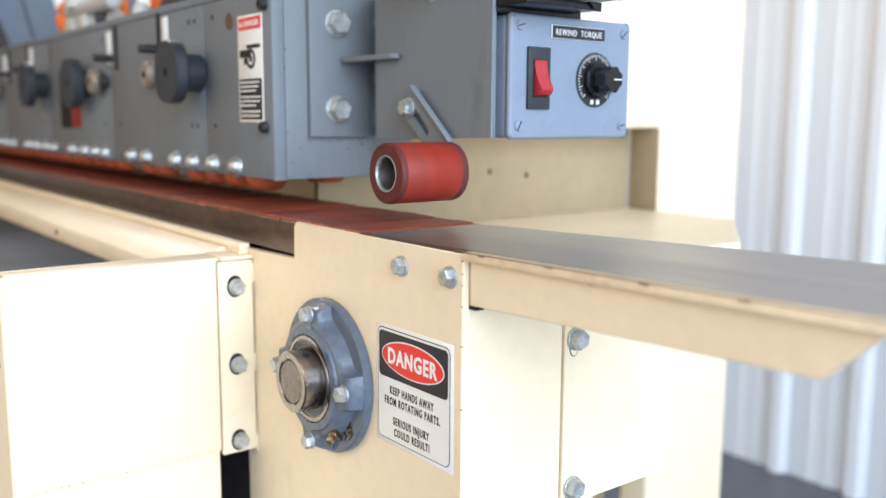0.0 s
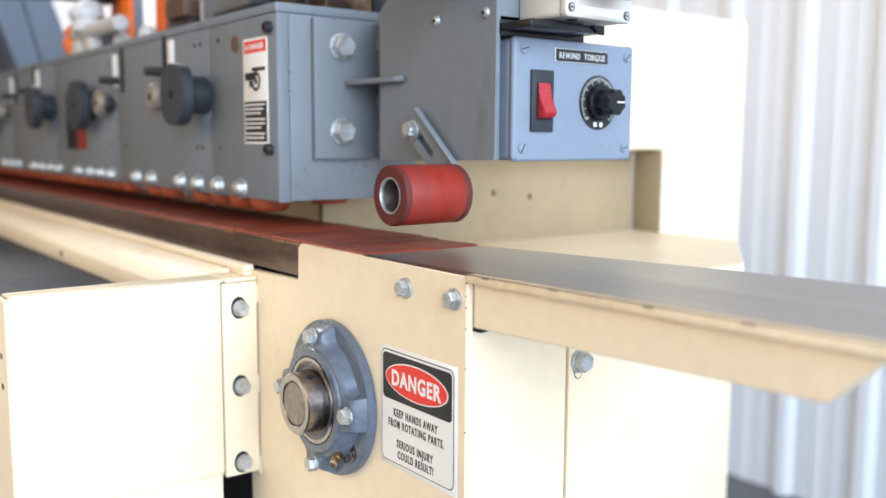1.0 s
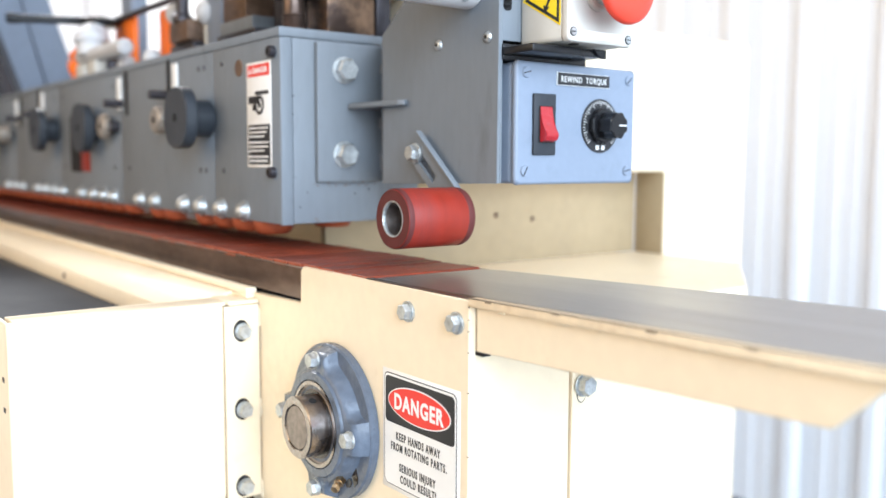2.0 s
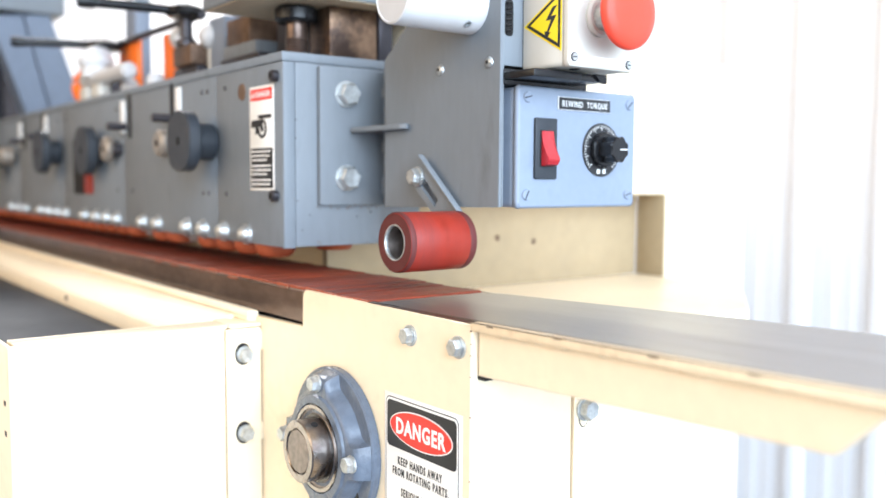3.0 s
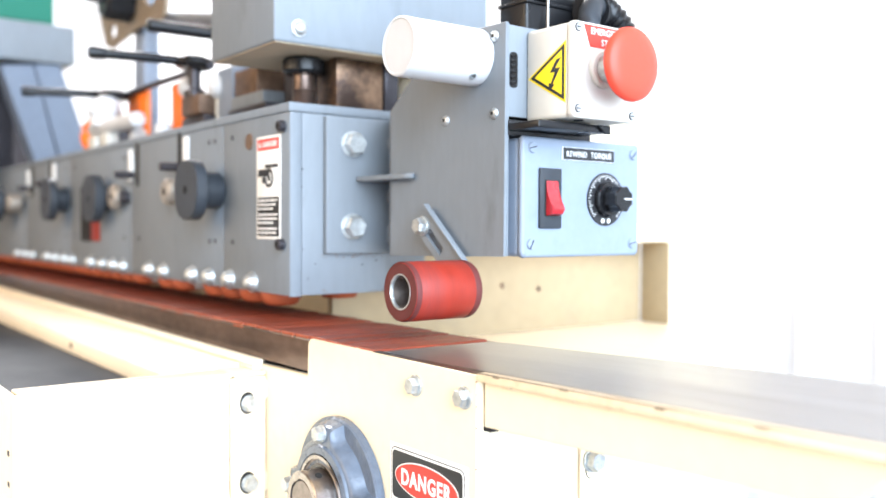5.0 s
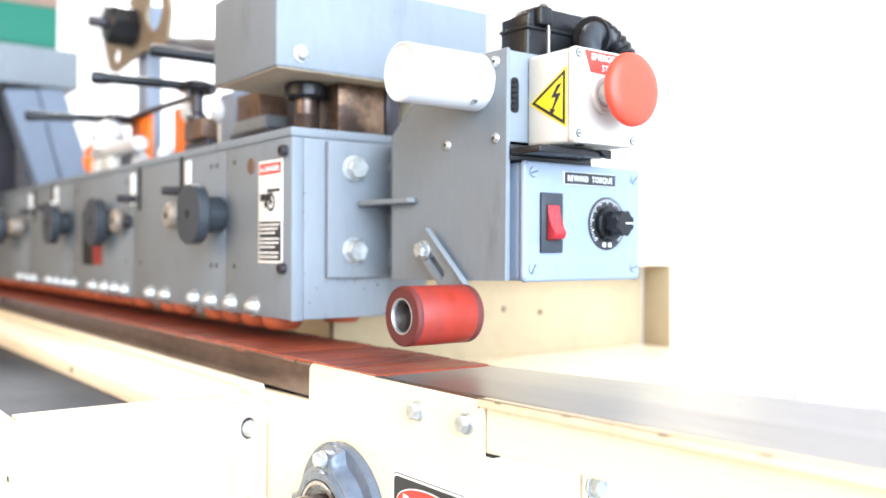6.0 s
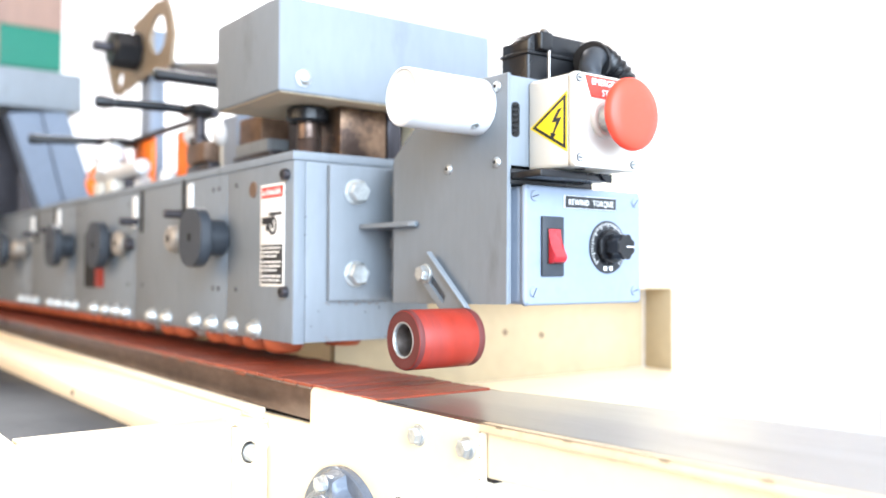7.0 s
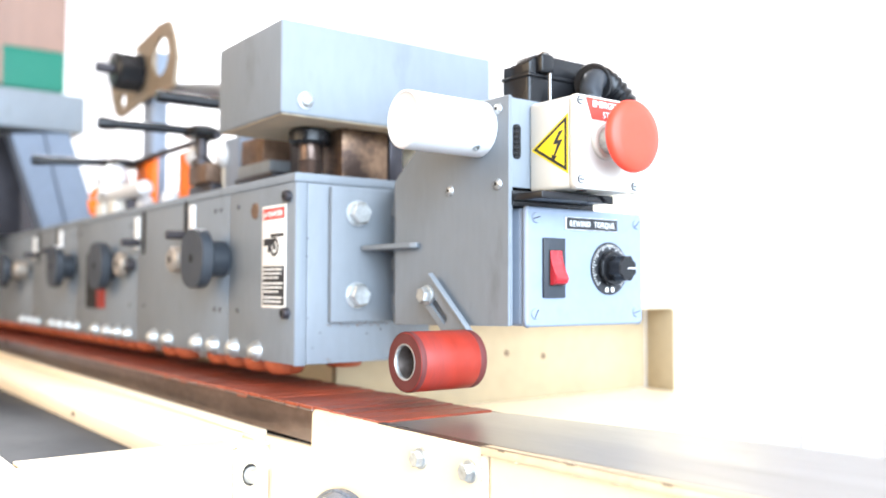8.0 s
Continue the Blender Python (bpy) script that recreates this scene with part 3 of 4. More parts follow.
def sealing_head():
    t = thing("sealing_head", (-1.0, 0.11, HZ0), "long grey enamelled sealing head with hand knobs along its front", "machine head")
    part("core", box(-2.6, HX - 0.004, HY + 0.0045, 0.185, HZ0 + 0.002, HZ1 - 0.0088, 0.0005), GREY, t)
    part("top_cover", box(-2.6, HX - 0.0005, HY - 0.0004, 0.187, HZ1 - 0.0086, HZ1, 0.0010), GREY, t)
    seams = (HX - 0.0005, -0.468, -0.771, -1.075, -1.378, -1.68, -2.0, -2.3, -2.6)
    for a, b in zip(seams, seams[1:]):
        part("front_panel", box(b + 0.0005, a - 0.0005, HY, HY + 0.004, HZ0, HZ1 - 0.0092, 0.0007), GREY, t)
    # end face
    part("end_plate", box(HX - 0.0035, HX, HY + 0.0126, 0.188, HZ0, HZ1 - 0.0092, 0.0007), GREY, t)
    part("end_strip", box(HX - 0.0035, HX + 0.0002, HY + 0.0004, HY + 0.0121, HZ0 - 0.001, HZ1 - 0.0092, 0.0006), GREY, t)
    mp = part("mounting_plate", box(HX + 0.0002, HX + 0.0065, 0.068, 0.1395, 1.0155, 1.1455, 0.0012), GREY, t)
    for z in (1.1205, 1.0415):
        b = part("bolt", hex_head((HX + 0.0085, 0.0965, z), (1, 0, 0), 0.0195, 0.0085, 8), ZINC, mp, "large zinc-plated hexagon bolt")
        part("washer", washer((HX + 0.0066, 0.0965, z), (1, 0, 0), 0.0125, 0.0018), ZINC, mp)
    for z, h in ((1.124, 0.010), (1.072, 0.012), (1.034, 0.018)):
        part("weld", box(HX + 0.0035, HX + 0.0095, 0.1365, 0.1415, z - h / 2, z + h / 2, 0.002, 3), GREY, mp)
    part("gusset", prism([(HX + 0.0067, 0.101), (-0.304, 0.0985), (-0.226, 0.1000), (-0.219, 0.1035), (-0.222, 0.1085), (-0.262, 0.1085), (HX + 0.0067, 0.139)], "xy", 1.0845, 1.0895, 0.0012, 2), GREY, t)
    for y, z in ((0.046, 1.095), (0.0455, 1.078), (0.047, 1.020), (0.060, 1.006), (0.112, 1.004), (0.052, 0.992), (0.128, 1.008)):
        part("paint_chip", prism(oval(y, z, random.uniform(0.0005, 0.0011), random.uniform(0.0006, 0.0016), 8), "yz", HX, HX + 0.0004, 0), DARK_METAL, t, "dark paint chip")
    for k in range(26):
        edge = k % 3
        y = random.uniform(0.066, 0.140) if edge else random.uniform(0.048, 0.186)
        z = (HZ0 + random.uniform(0.0004, 0.004)) if not edge else (1.0150 - random.uniform(0.0, 0.0035))
        part("rust_speck", prism([(y + random.uniform(0.0004, 0.0022) * math.cos(a), z + random.uniform(0.0003, 0.0008) * math.sin(a)) for a in (0, 0.9, 1.8, 2.7, 3.6, 4.5, 5.4)], "yz", HX, HX + 0.0003, 0), RUST, t, "brown rust speck")
    # fasteners on the front
    for x, z in ((-0.327, 1.135), (-0.329, 1.0245)):
        s = part("socket_screw", rod((x, HY - 0.0002, z), (x, HY - 0.0070, z), 0.0054, 24, 0.0010), DARK_METAL, t, "black socket-head screw")
        part("socket", lathe([(0, 0), (0.0032, 0), (0.0032, 0.0004), (0, 0.0004)], (x, HY - 0.0070, z), (0, -1, 0), 6), VOID, s)
    part("plug", lathe([(0, 0), (0.0085, 0), (0.008, 0.001), (0, 0.001)], (-0.403, HY, 1.126), (0, -1, 0), 28), RUST, t, "brown rusty hole plug")
    for x in (-0.444, -0.490, -0.505, -0.74, -0.80, -1.05, -1.10):
        for z in (1.133, 1.0245):
            part("screw", lathe([(0, 0), (0.0028, 0), (0.0024, 0.0008), (0, 0.0008)], (x, HY, z), (0, -1, 0), 14), DARK_METAL, t, "small dark screw")
    # hand knobs and gauges
    gauge(t, -0.594, -0.571, -0.594, 1.124)
    tan_knob(t, -0.592, 1.081, 0.020)
    hand_knob(t, -0.478, 1.079, 0.025)
    gauge(t, -0.744, -0.769, -0.762, 1.122)
    tan_knob(t, -0.803, 1.080, 0.018, 0.017)
    part("pin", rod((-0.780, HY - 0.0003, 1.079), (-0.780, HY - 0.012, 1.079), 0.008, 18), DARK_METAL, t)
    hand_knob(t, -0.872, 1.079, 0.014, 0.036, 0.014)
    part("red_window", box(-0.952, -0.912, HY - 0.0022, HY - 0.0003, 1.018, 1.078, 0.0006), RED_RUBBER, t, "red marked slide window")
    part("slot", prism(rounded(-1.010, -0.9530, 1.017, 1.10, 0.004), "xz", HY - 0.0014, HY + 0.0004, 0), VOID, t, "dark vertical slot")
    gauge(t, -1.20, -1.172, -1.20, 1.125)
    hand_knob(t, -1.09, 1.082, 0.022, 0.036)
    tan_knob(t, -1.40, 1.082, 0.03, 0.017)
    gauge(t, -1.33, -1.36, -1.34, 1.122)
    hand_knob(t, -1.48, 1.082, 0.026, 0.036)
    # dome nuts and pressure rollers along the lower edge
    for k, x in enumerate((-0.395, -0.450, -0.503, -0.5525, -0.645, -0.698, -0.804, -0.848, -0.897, -0.955, -1.06, -1.11, -1.165, -1.22, -1.33, -1.39, -1.45)):
        n = part("dome_nut", dome((x, HY - 0.003, 0.9855), (0, -1, 0), 0.0086, 0.0074), ZINC, t, "shiny dome nut")
        part("washer", lathe([(0.004, 0), (0.0108, 0), (0.0100, 0.003), (0.004, 0.003)], (x, HY + 0.0002, 0.9855), (0, -1, 0), 24), ZINC, n)
    x = -0.375
    k = 0
    while x > -2.3:
        if k in (4, 7):
            part("foot", lathe([(0, 0), (0.016, 0), (0.010, 0.010), (0, 0.010)], (x, HY + 0.020, HZ0 + 0.0015), (0, 0, -1), 4), ZINC, t, "small bright steel foot")
        else:
            part("pressure_roller", lathe([(0, 0), (0.0202, 0), (0.0206, 0.0040), (0.0198, 0.0085), (0.0168, 0.0130), (0.0130, 0.0150), (0, 0.0157)], (x, HY + 0.0208, HZ0 + 0.0018), (0, 0, -1), 28), ORANGE, t, "orange rubber pressure roller")
        x -= 0.0485
        k += 1
    for x in (-0.345, -0.40):
        part("pressure_roller", lathe([(0, 0), (0.0205, 0), (0.0205, 0.002), (0.0165, 0.0075), (0, 0.008)], (x, 0.103, HZ0 + 0.0018), (0, 0, -1), 28), ORANGE, t, "orange rubber pressure roller")
    return t


sealing_head()


def warning_label():
    """A tall pictogram label; its small print is unreadable and stands as bars."""
    t = thing("warning_label", (-0.359, HY - 0.0003, 1.029), "white warning label with red heading and black print panel", "label")
    y = HY - 0.0003
    part("film", box(-0.385, -0.333, y - 0.0004, y, 1.029, 1.1285, 0.0001), LABEL_WHITE, t)
    part("heading", box(-0.382, -0.336, y - 0.0007, y - 0.0004, 1.115, 1.126, 0), LABEL_RED, t)
    part("heading_triangle", prism([(-0.3800, 1.1180), (-0.3735, 1.1180), (-0.37675, 1.1232)], "xz", y - 0.0009, y - 0.0007, 0), LABEL_WHITE, t)
    part("lettering", text_bm("DANGER", 0.0073, (-0.3555, y - 0.0009, 1.1180), (1, 0, 0), (0, 0, 1), 0.0002, "CENTER", 0.98, 0.0002, 1.1), LABEL_WHITE, t)
    bm = box(-0.381, -0.357, y - 0.0007, y - 0.0004, 1.0895, 1.0965, 0)
    merge(bm, box(-0.366, -0.338, y - 0.0007, y - 0.0004, 1.0975, 1.1010, 0))
    merge(bm, box(-0.372, -0.364, y - 0.0007, y - 0.0004, 1.0830, 1.0890, 0))
    part("pictogram", bm, LABEL_BLACK, t)
    part("pictogram_wheel", lathe([(0.0062, 0), (0.0092, 0), (0.0092, 0.0003), (0.0062, 0.0003)], (-0.357, y - 0.00075, 1.0880), (0, -1, 0), 28, False), LABEL_BLACK, t)
    part("pictogram_axle", lathe([(0, 0), (0.003, 0), (0.003, 0.0003), (0, 0.0003)], (-0.357, y - 0.00075, 1.0880), (0, -1, 0), 16), LABEL_BLACK, t)
    part("print_panel", box(-0.382, -0.336, y - 0.0007, y - 0.0004, 1.0315, 1.0695, 0), LABEL_BLACK, t)
    for k in range(8):
        z = 1.0663 - 0.0040 * k - 0.0016 * (k // 3)
        x = -0.3802
        end = -0.3385 - (0.010 if k % 3 == 2 else random.uniform(0, 0.004))
        while x < end:
            w = min(random.uniform(0.004, 0.010), end - x)
            part("print_bar", box(x, x + w, y - 0.0009, y - 0.0007, z - 0.0009, z + 0.0008, 0), LABEL_WHITE, t)
            x += w + 0.0013
    return t


warning_label()


def upper_housing():
    t = thing("upper_housing", (-0.378, 0.137, 1.2085), "plain grey enamelled sheet metal housing over the head", "housing")
    part("shell", box(-0.450, -0.3062, 0.0122, 0.262, 1.2092, 1.2972, 0.0022, 3), GREY, t)
    # plate added under the grey shell to paint the warm bounce
    part("underside", box(-0.4475, -0.3085, 0.0145, 0.2595, 1.2084, 1.2091, 0), UNDERSIDE_TAN, t, "tan underside, warm bounce put into its colour")
    b = part("bolt", dome((-0.3045, 0.0378, 1.2228), (1, 0, 0), 0.0066, 0.0052), ZINC, t, "bright round bolt head")
    part("washer", washer((-0.3062, 0.0370, 1.2228), (1, 0, 0), 0.0080, 0.0016), ZINC, b)
    return t


upper_housing()


def adjuster_screw(x, y, r=0.021):
    t = thing("adjuster_screw", (x, y, HZ1), "brown threaded adjuster screw with a black cap knob", "adjuster", "adjusters on the head")
    prof = [(0, 0), (0.0135, 0), (0.0135, 0.004)]
    for k in range(5):
        prof += [(0.0105, 0.005 + 0.003 * k), (0.0118, 0.0065 + 0.003 * k)]
    prof += [(0.0105, 0.021), (0.0105, 0.036), (0, 0.036)]
    part("spindle", lathe(prof, (x, y, HZ1 + 0.0002), (0, 0, 1), 24), BROWN_STEEL, t)
    part("cap", lathe([(0, 0), (r - 0.003, 0), (r, 0.003), (r, 0.013), (r - 0.003, 0.0155), (0, 0.0155)], (x, y, HZ1 + 0.0352), (0, 0, 1), 32), BLACK, t, "black plastic cap knob")
    return t


adjuster_screw(-0.366, 0.074)
solo("bearing_block", box(-0.375, -0.335, 0.0938, 0.1485, HZ1 + 0.0002, 1.2082, 0.002), WORN_BRASS, (-0.365, 0.13, HZ1), "rusty mottled brown steel bearing block", "block")
solo("guide_bar", box(-0.40, -0.333, 0.1495, 0.166, HZ1 + 0.0002, 1.2083, 0.0015), DARK_METAL, (-0.37, 0.168, HZ1), "dark steel guide bar standing on the head", "bar")


def stack_block(x, y):
    t = thing("clamp_block", (x, y, HZ1), "stack of tan and dark steel clamp plates", "block", "clamp blocks on the head")
    part("foot_plate", box(x - 0.020, x + 0.018, y - 0.018, y + 0.022, HZ1 + 0.0002, HZ1 + 0.0145, 0.002), TAN_METAL, t, "tan worn foot plate")
    part("lower_plate", box(x - 0.040, x + 0.060, y - 0.024, y + 0.024, HZ1 + 0.0147, HZ1 + 0.0200, 0.001), DARK_METAL, t)
    part("middle_plate", box(x - 0.035, x + 0.050, y - 0.022, y + 0.022, HZ1 + 0.0202, HZ1 + 0.0340, 0.001), GREY, t)
    part("upper_plate", box(x - 0.030, x + 0.030, y - 0.020, y + 0.020, HZ1 + 0.0342, HZ1 + 0.0640, 0.0015), RUST, t)
    return t


stack_block(-0.522, 0.103)
solo("back_beam", box(-0.66, -0.405, 0.150, 0.184, HZ1 + 0.0002, 1.2075, 0.001), DARK_METAL, (-0.53, 0.167, HZ1), "dark steel beam standing on the head", "beam")
solo("stop_block", box(-0.455, -0.385, 0.098, 0.148, HZ1 + 0.0002, 1.2075, 0.001), DARK_METAL, (-0.42, 0.13, HZ1), "dark steel stop block on the head", "block")
solo("spacer_plate", box(-0.638, -0.592, 0.098, 0.13, HZ1 + 0.0002, 1.236, 0.001), GREY_BLUE, (-0.62, 0.11, HZ1), "pale grey upright spacer plate", "plate")


def lever_clamp(x, y, z, tip, base_z, label):
    """A black clamping lever on its stem."""
    t = thing("clamp_lever", (x, y, base_z), label, "lever", "clamp levers on the head")
    part("stem", rod((x, y, base_z + 0.0505), (x, y, z - 0.006), 0.008, 20), DARK_METAL, t)
    part("base_plate", box(x - 0.036, x + 0.042, y - 0.004, y + 0.032, base_z + 0.0003, base_z + 0.024, 0.002), DARK_METAL, t, "dark steel base plate")
    part("base", box(x - 0.022, x + 0.040, y - 0.010, y + 0.026, base_z + 0.0243, base_z + 0.050, 0.003), RUST, t, "olive brown steel block")
    part("collar", lathe([(0, 0), (0.013, 0), (0.013, 0.007), (0.010, 0.010), (0, 0.010)], (x, y, base_z + 0.0503), (0, 0, 1), 20), DARK_METAL, t)
    part("hub", lathe([(0, 0), (0.022, 0), (0.026, 0.004), (0.024, 0.011), (0.012, 0.016), (0, 0.017)], (x, y, z - 0.007), (0, 0, 1), 30), BLACK, t)
    part("arm", sweep([(x, y - 0.015, z), ((x * 2 + tip[0]) / 3, (y * 2 + tip[1]) / 3, z + 0.001), tip], 0.0062, 14), BLACK, t)
    part("grip", lathe([(0, 0), (0.007, 0.001), (0.0078, 0.006), (0.0068, 0.02), (0, 0.021)], tip, Vector((x, y, z)) - Vector(tip), 18), BLACK, t)
    return t


lever_clamp(-0.680, 0.085, 1.250, (-0.689, -0.044, 1.250), HZ1, "black clamping lever on a brown steel stem")
lever_clamp(-0.970, 0.070, 1.240, (-1.008, -0.052, 1.240), HZ1, "black clamping lever on a brown steel stem")
# ---- side bracket with controls ----
SY = 0.109


def side_bracket():
    t = thing("side_bracket", (-0.18, SY, 1.015), "grey enamelled sheet metal bracket bolted to the head", "bracket")
    part("sheet", prism([(-0.262, 1.0145), (-0.1015, 1.0185), (-0.1000, 1.2025), (-0.200, 1.2040), (-0.231, 1.1725), (-0.262, 1.1495)], "xz", SY, SY + 0.003, 0.0005), GREY, t)
    part("joint_flange", prism([(-0.262, SY + 0.0002), (-0.2615, SY + 0.003), (-0.3092, 0.1425), (-0.3095, 0.1395)], "xy", 1.0145, 1.1495, 0), GREY, t)
    part("edge_fold", box(-0.1050, -0.1016, SY + 0.0032, 0.1142, 1.0187, 1.2022, 0.0008), GREY, t)
    for x, z in ((-0.113, 1.193), (-0.1133, 1.132), (-0.1766, 1.132)):
        s = part("screw", dome((x, SY - 0.0002, z), (0, -1, 0), 0.0046, 0.0028), ZINC, t, "bright button-head screw")
        part("socket", lathe([(0, 0), (0.0016, 0), (0.0016, 0.0003), (0, 0.0003)], (x, SY - 0.0029, z), (0, -1, 0), 6), VOID, s)
    return t


side_bracket()


def spacer_tube():
    x, z, r = -0.137, 1.1795, 0.0232
    t = thing("spacer_tube", (x, SY, z), "white plastic tube standing out from the bracket", "tube")
    part("tube", lathe([(0.0, 0.0008), (r - 0.0025, 0.0008), (r - 0.0018, 0), (r - 0.0004, 0.0006), (r, 0.002), (r, 0.0765), (0, 0.0765)], (x, 0.0322, z), (0, 1, 0), 56), WHITE_PLASTIC, t)
    part("set_screw", lathe([(0, 0), (0.0032, 0), (0.0032, 0.0007), (0.0017, 0.0007), (0.0017, 0), (0, 0)], (x + r * 0.62, 0.094, z - r * 0.785), (0.62, 0, -0.785), 18, False), ZINC, t, "small recessed set screw")
    return t


spacer_tube()


def idler_roller():
    x, z, r = -0.137, 0.9915, 0.0234
    t = thing("idler_roller", (x, 0.066, z), "red urethane idler roller on a slotted grey arm", "roller")
    sl = part("sleeve", lathe([(0.0142, 0.0012), (0.0142, 0), (r - 0.001, 0), (r, 0.0015), (r, 0.0615), (r - 0.001, 0.063), (0.006, 0.063)], (x, 0.0352, z), (0, 1, 0), 64, False), RED_RUBBER, t)
    for y, w in ((0.0353, 0.0054), (0.0908, 0.0074)):
        part("edge_band", lathe([(r - 0.0004, 0), (r + 0.00005, 0.0012), (r + 0.00005, w - 0.0012), (r - 0.0004, w)], (x, y, z), (0, 1, 0), 64, False), ROLLER_END, sl, "dark worn band")
    part("end_face", lathe([(0.0143, 0.0003), (r - 0.0012, 0.0003), (r - 0.0012, 0), (0.0143, 0)], (x, 0.0349, z), (0, 1, 0), 56, False), ROLLER_END, sl, "dirty dark red end face")
    part("bore_ring", lathe([(0.0128, 0.003), (0.0128, 0.0006), (0.0132, 0), (0.0141, 0), (0.0141, 0.004)], (x, 0.0346, z), (0, 1, 0), 48, False), ZINC, t, "bright steel bore ring")
    part("bore_tube", lathe([(0.0128, 0.0), (0.0120, 0.006), (0.0120, 0.042)], (x, 0.0376, z), (0, 1, 0), 48, False), SHAFT, t, "oily steel bore")
    part("bore_floor", lathe([(0, 0), (0.0129, 0), (0.0129, 0.001), (0, 0.001)], (x, 0.078, z), (0, 1, 0), 32), ROLLER_END, t)
    part("axle", rod((x, 0.066, z), (x, 0.0995, z), 0.005, 20), RUST, t)
    # arm: a slotted strip from the pivot bolt down to the axle, with a bent edge
    a, way, side, n = Vector((-0.1965, 0, 1.0425)), Vector((0.761, 0, -0.649)), Vector((0.649, 0, 0.761)), 0.078

    def at(u, v):
        p = a + way * u + side * v
        return (p.x, p.z)

    s0, s1, w, lo, hi = 0.007, 0.034, 0.0042, -0.0105, 0.0145
    arm = bmesh.new()
    for poly in ([at(-0.009, -0.004), at(-0.002, lo), at(s0, lo), at(s0, hi), at(-0.009, hi)], [at(s0, lo), at(s1, lo), at(s1, -w), at(s0, -w)],
                 [at(s0, w), at(s1, w), at(s1, hi), at(s0, hi)], [at(s1, lo), at(n, lo), at(n + 0.009, -0.005), at(n + 0.010, 0.005), at(n, hi), at(s1, hi)]):
        merge(arm, prism(poly, "xz", 0.1000, 0.1030, 0))
    part("arm", arm, GREY, t)
    part("arm_edge", prism([at(-0.010, 0.0146), at(0.064, 0.0146), at(0.062, 0.0168), at(-0.010, 0.0168)], "xz", 0.0972, 0.1030, 0.0006), GREY, t)
    bolt = part("bolt", hex_head((-0.1965, 0.0975, 1.0425), (0, -1, 0), 0.0125, 0.006, 15), ZINC, t, "zinc-plated pivot bolt")
    part("washer", washer((-0.1965, 0.0998, 1.0425), (0, -1, 0), 0.0085, 0.0022), ZINC, bolt)
    part("spacer", rod((-0.1965, 0.1032, 1.0425), (-0.1965, SY - 0.0002, 1.0425), 0.006, 16), ZINC, t)
    return t


idler_roller()


def control_box():
    X = -0.0925
    t = thing("control_box", (-0.115, 0.183, 1.018), "blue-grey painted control box with a red rocker switch and a dial", "control box")
    part("enclosure", box(-0.138, X - 0.0062, 0.1212, 0.2570, 1.0182, 1.1133, 0.004, 3), GREY_BLUE, t)
    part("cover", prism(rounded(0.1203, 0.2582, 1.0175, 1.1140, 0.004), "yz", X - 0.0060, X, 0.0026, 4), GREY_BLUE, t)
    for y, z in ((0.1305, 1.105), (0.2493, 1.105), (0.1298, 1.0282), (0.2487, 1.0282)):
        s = part("screw", lathe([(0, 0), (0.0044, 0), (0.0044, 0.0007), (0.0038, 0.0015), (0, 0.0017)], (X, y, z), (1, 0, 0), 28), GREY_BLUE, t, "painted slotted screw")
        slot = box(X + 0.0014, X + 0.0019, y - 0.0037, y + 0.0037, z - 0.0004, z + 0.0004, 0)
        bmesh.ops.rotate(slot, cent=(X, y, z), matrix=Matrix.Rotation(radians(10 + 70 * random.random()), 3, "X"), verts=slot.verts)
        part("screw_slot", slot, VOID, s)
    # switch
    sw = part("rocker_switch", box(X, X + 0.0028, 0.1372, 0.1612, 1.0408, 1.0892, 0.0010), DARK_KNOB, t, "dark grey switch bezel")
    part("well", box(X + 0.0028, X + 0.0031, 0.1418, 0.1575, 1.0505, 1.0795, 0), VOID, sw)
    rk = bmesh.new()
    prof = [(0.0031, 1.0790), (0.0040, 1.0788), (0.0040, 1.0740), (0.0050, 1.0680), (0.0078, 1.0620), (0.0112, 1.0582), (0.0118, 1.0560), (0.0098, 1.0525), (0.0060, 1.0512), (0.0031, 1.0510)]
    va = [rk.verts.new((X + u, 0.1430, v)) for u, v in prof]
    vb = [rk.verts.new((X + u, 0.1562, v)) for u, v in prof]
    rk.faces.new(va)
    rk.faces.new(vb[::-1])
    for k in range(len(prof)):
        rk.faces.new((va[k], va[(k + 1) % len(prof)], vb[(k + 1) % len(prof)], vb[k]))
    bmesh.ops.bevel(rk, geom=rk.edges[:], offset=0.0005, segments=2, affect="EDGES")
    part("rocker", rk, SWITCH_RED, sw, "glossy red rocker")
    # dial and pointer knob
    cy, cz = 0.2148, 1.0655
    d = part("dial_plate", lathe([(0, 0), (0.0222, 0), (0.0225, 0.0004), (0.0222, 0.0008), (0, 0.0008)], (X, cy, cz), (1, 0, 0), 56), LABEL_BLACK, t, "black dial plate with white scale")
    for k in range(41):
        a = radians(225 - 270 * k / 40)
        r0, r1 = (0.0165 if k % 4 == 0 else 0.0185), 0.0208
        tick = box(X + 0.0008, X + 0.0011, -0.00022, 0.00022, r0, r1, 0)
        bmesh.ops.rotate(tick, cent=(0, 0, 0), matrix=Matrix.Rotation(a - radians(90), 3, "X"), verts=tick.verts)
        bmesh.ops.translate(tick, vec=(0, cy, cz), verts=tick.verts)
        part("tick", tick, LABEL_WHITE, d)
    for y in (-0.0035, 0.0035):
        part("scale_mark", box(X + 0.0008, X + 0.0011, cy + y - 0.0018, cy + y + 0.0018, cz - 0.0198, cz - 0.0162, 0), LABEL_WHITE, d)
    k = part("pointer_knob", lobed_disc((X + 0.0010, cy, cz), (1, 0, 0), 0.0150, 0.0060, 10, 0.0006, 0.001), BLACK, t, "black fluted pointer knob")
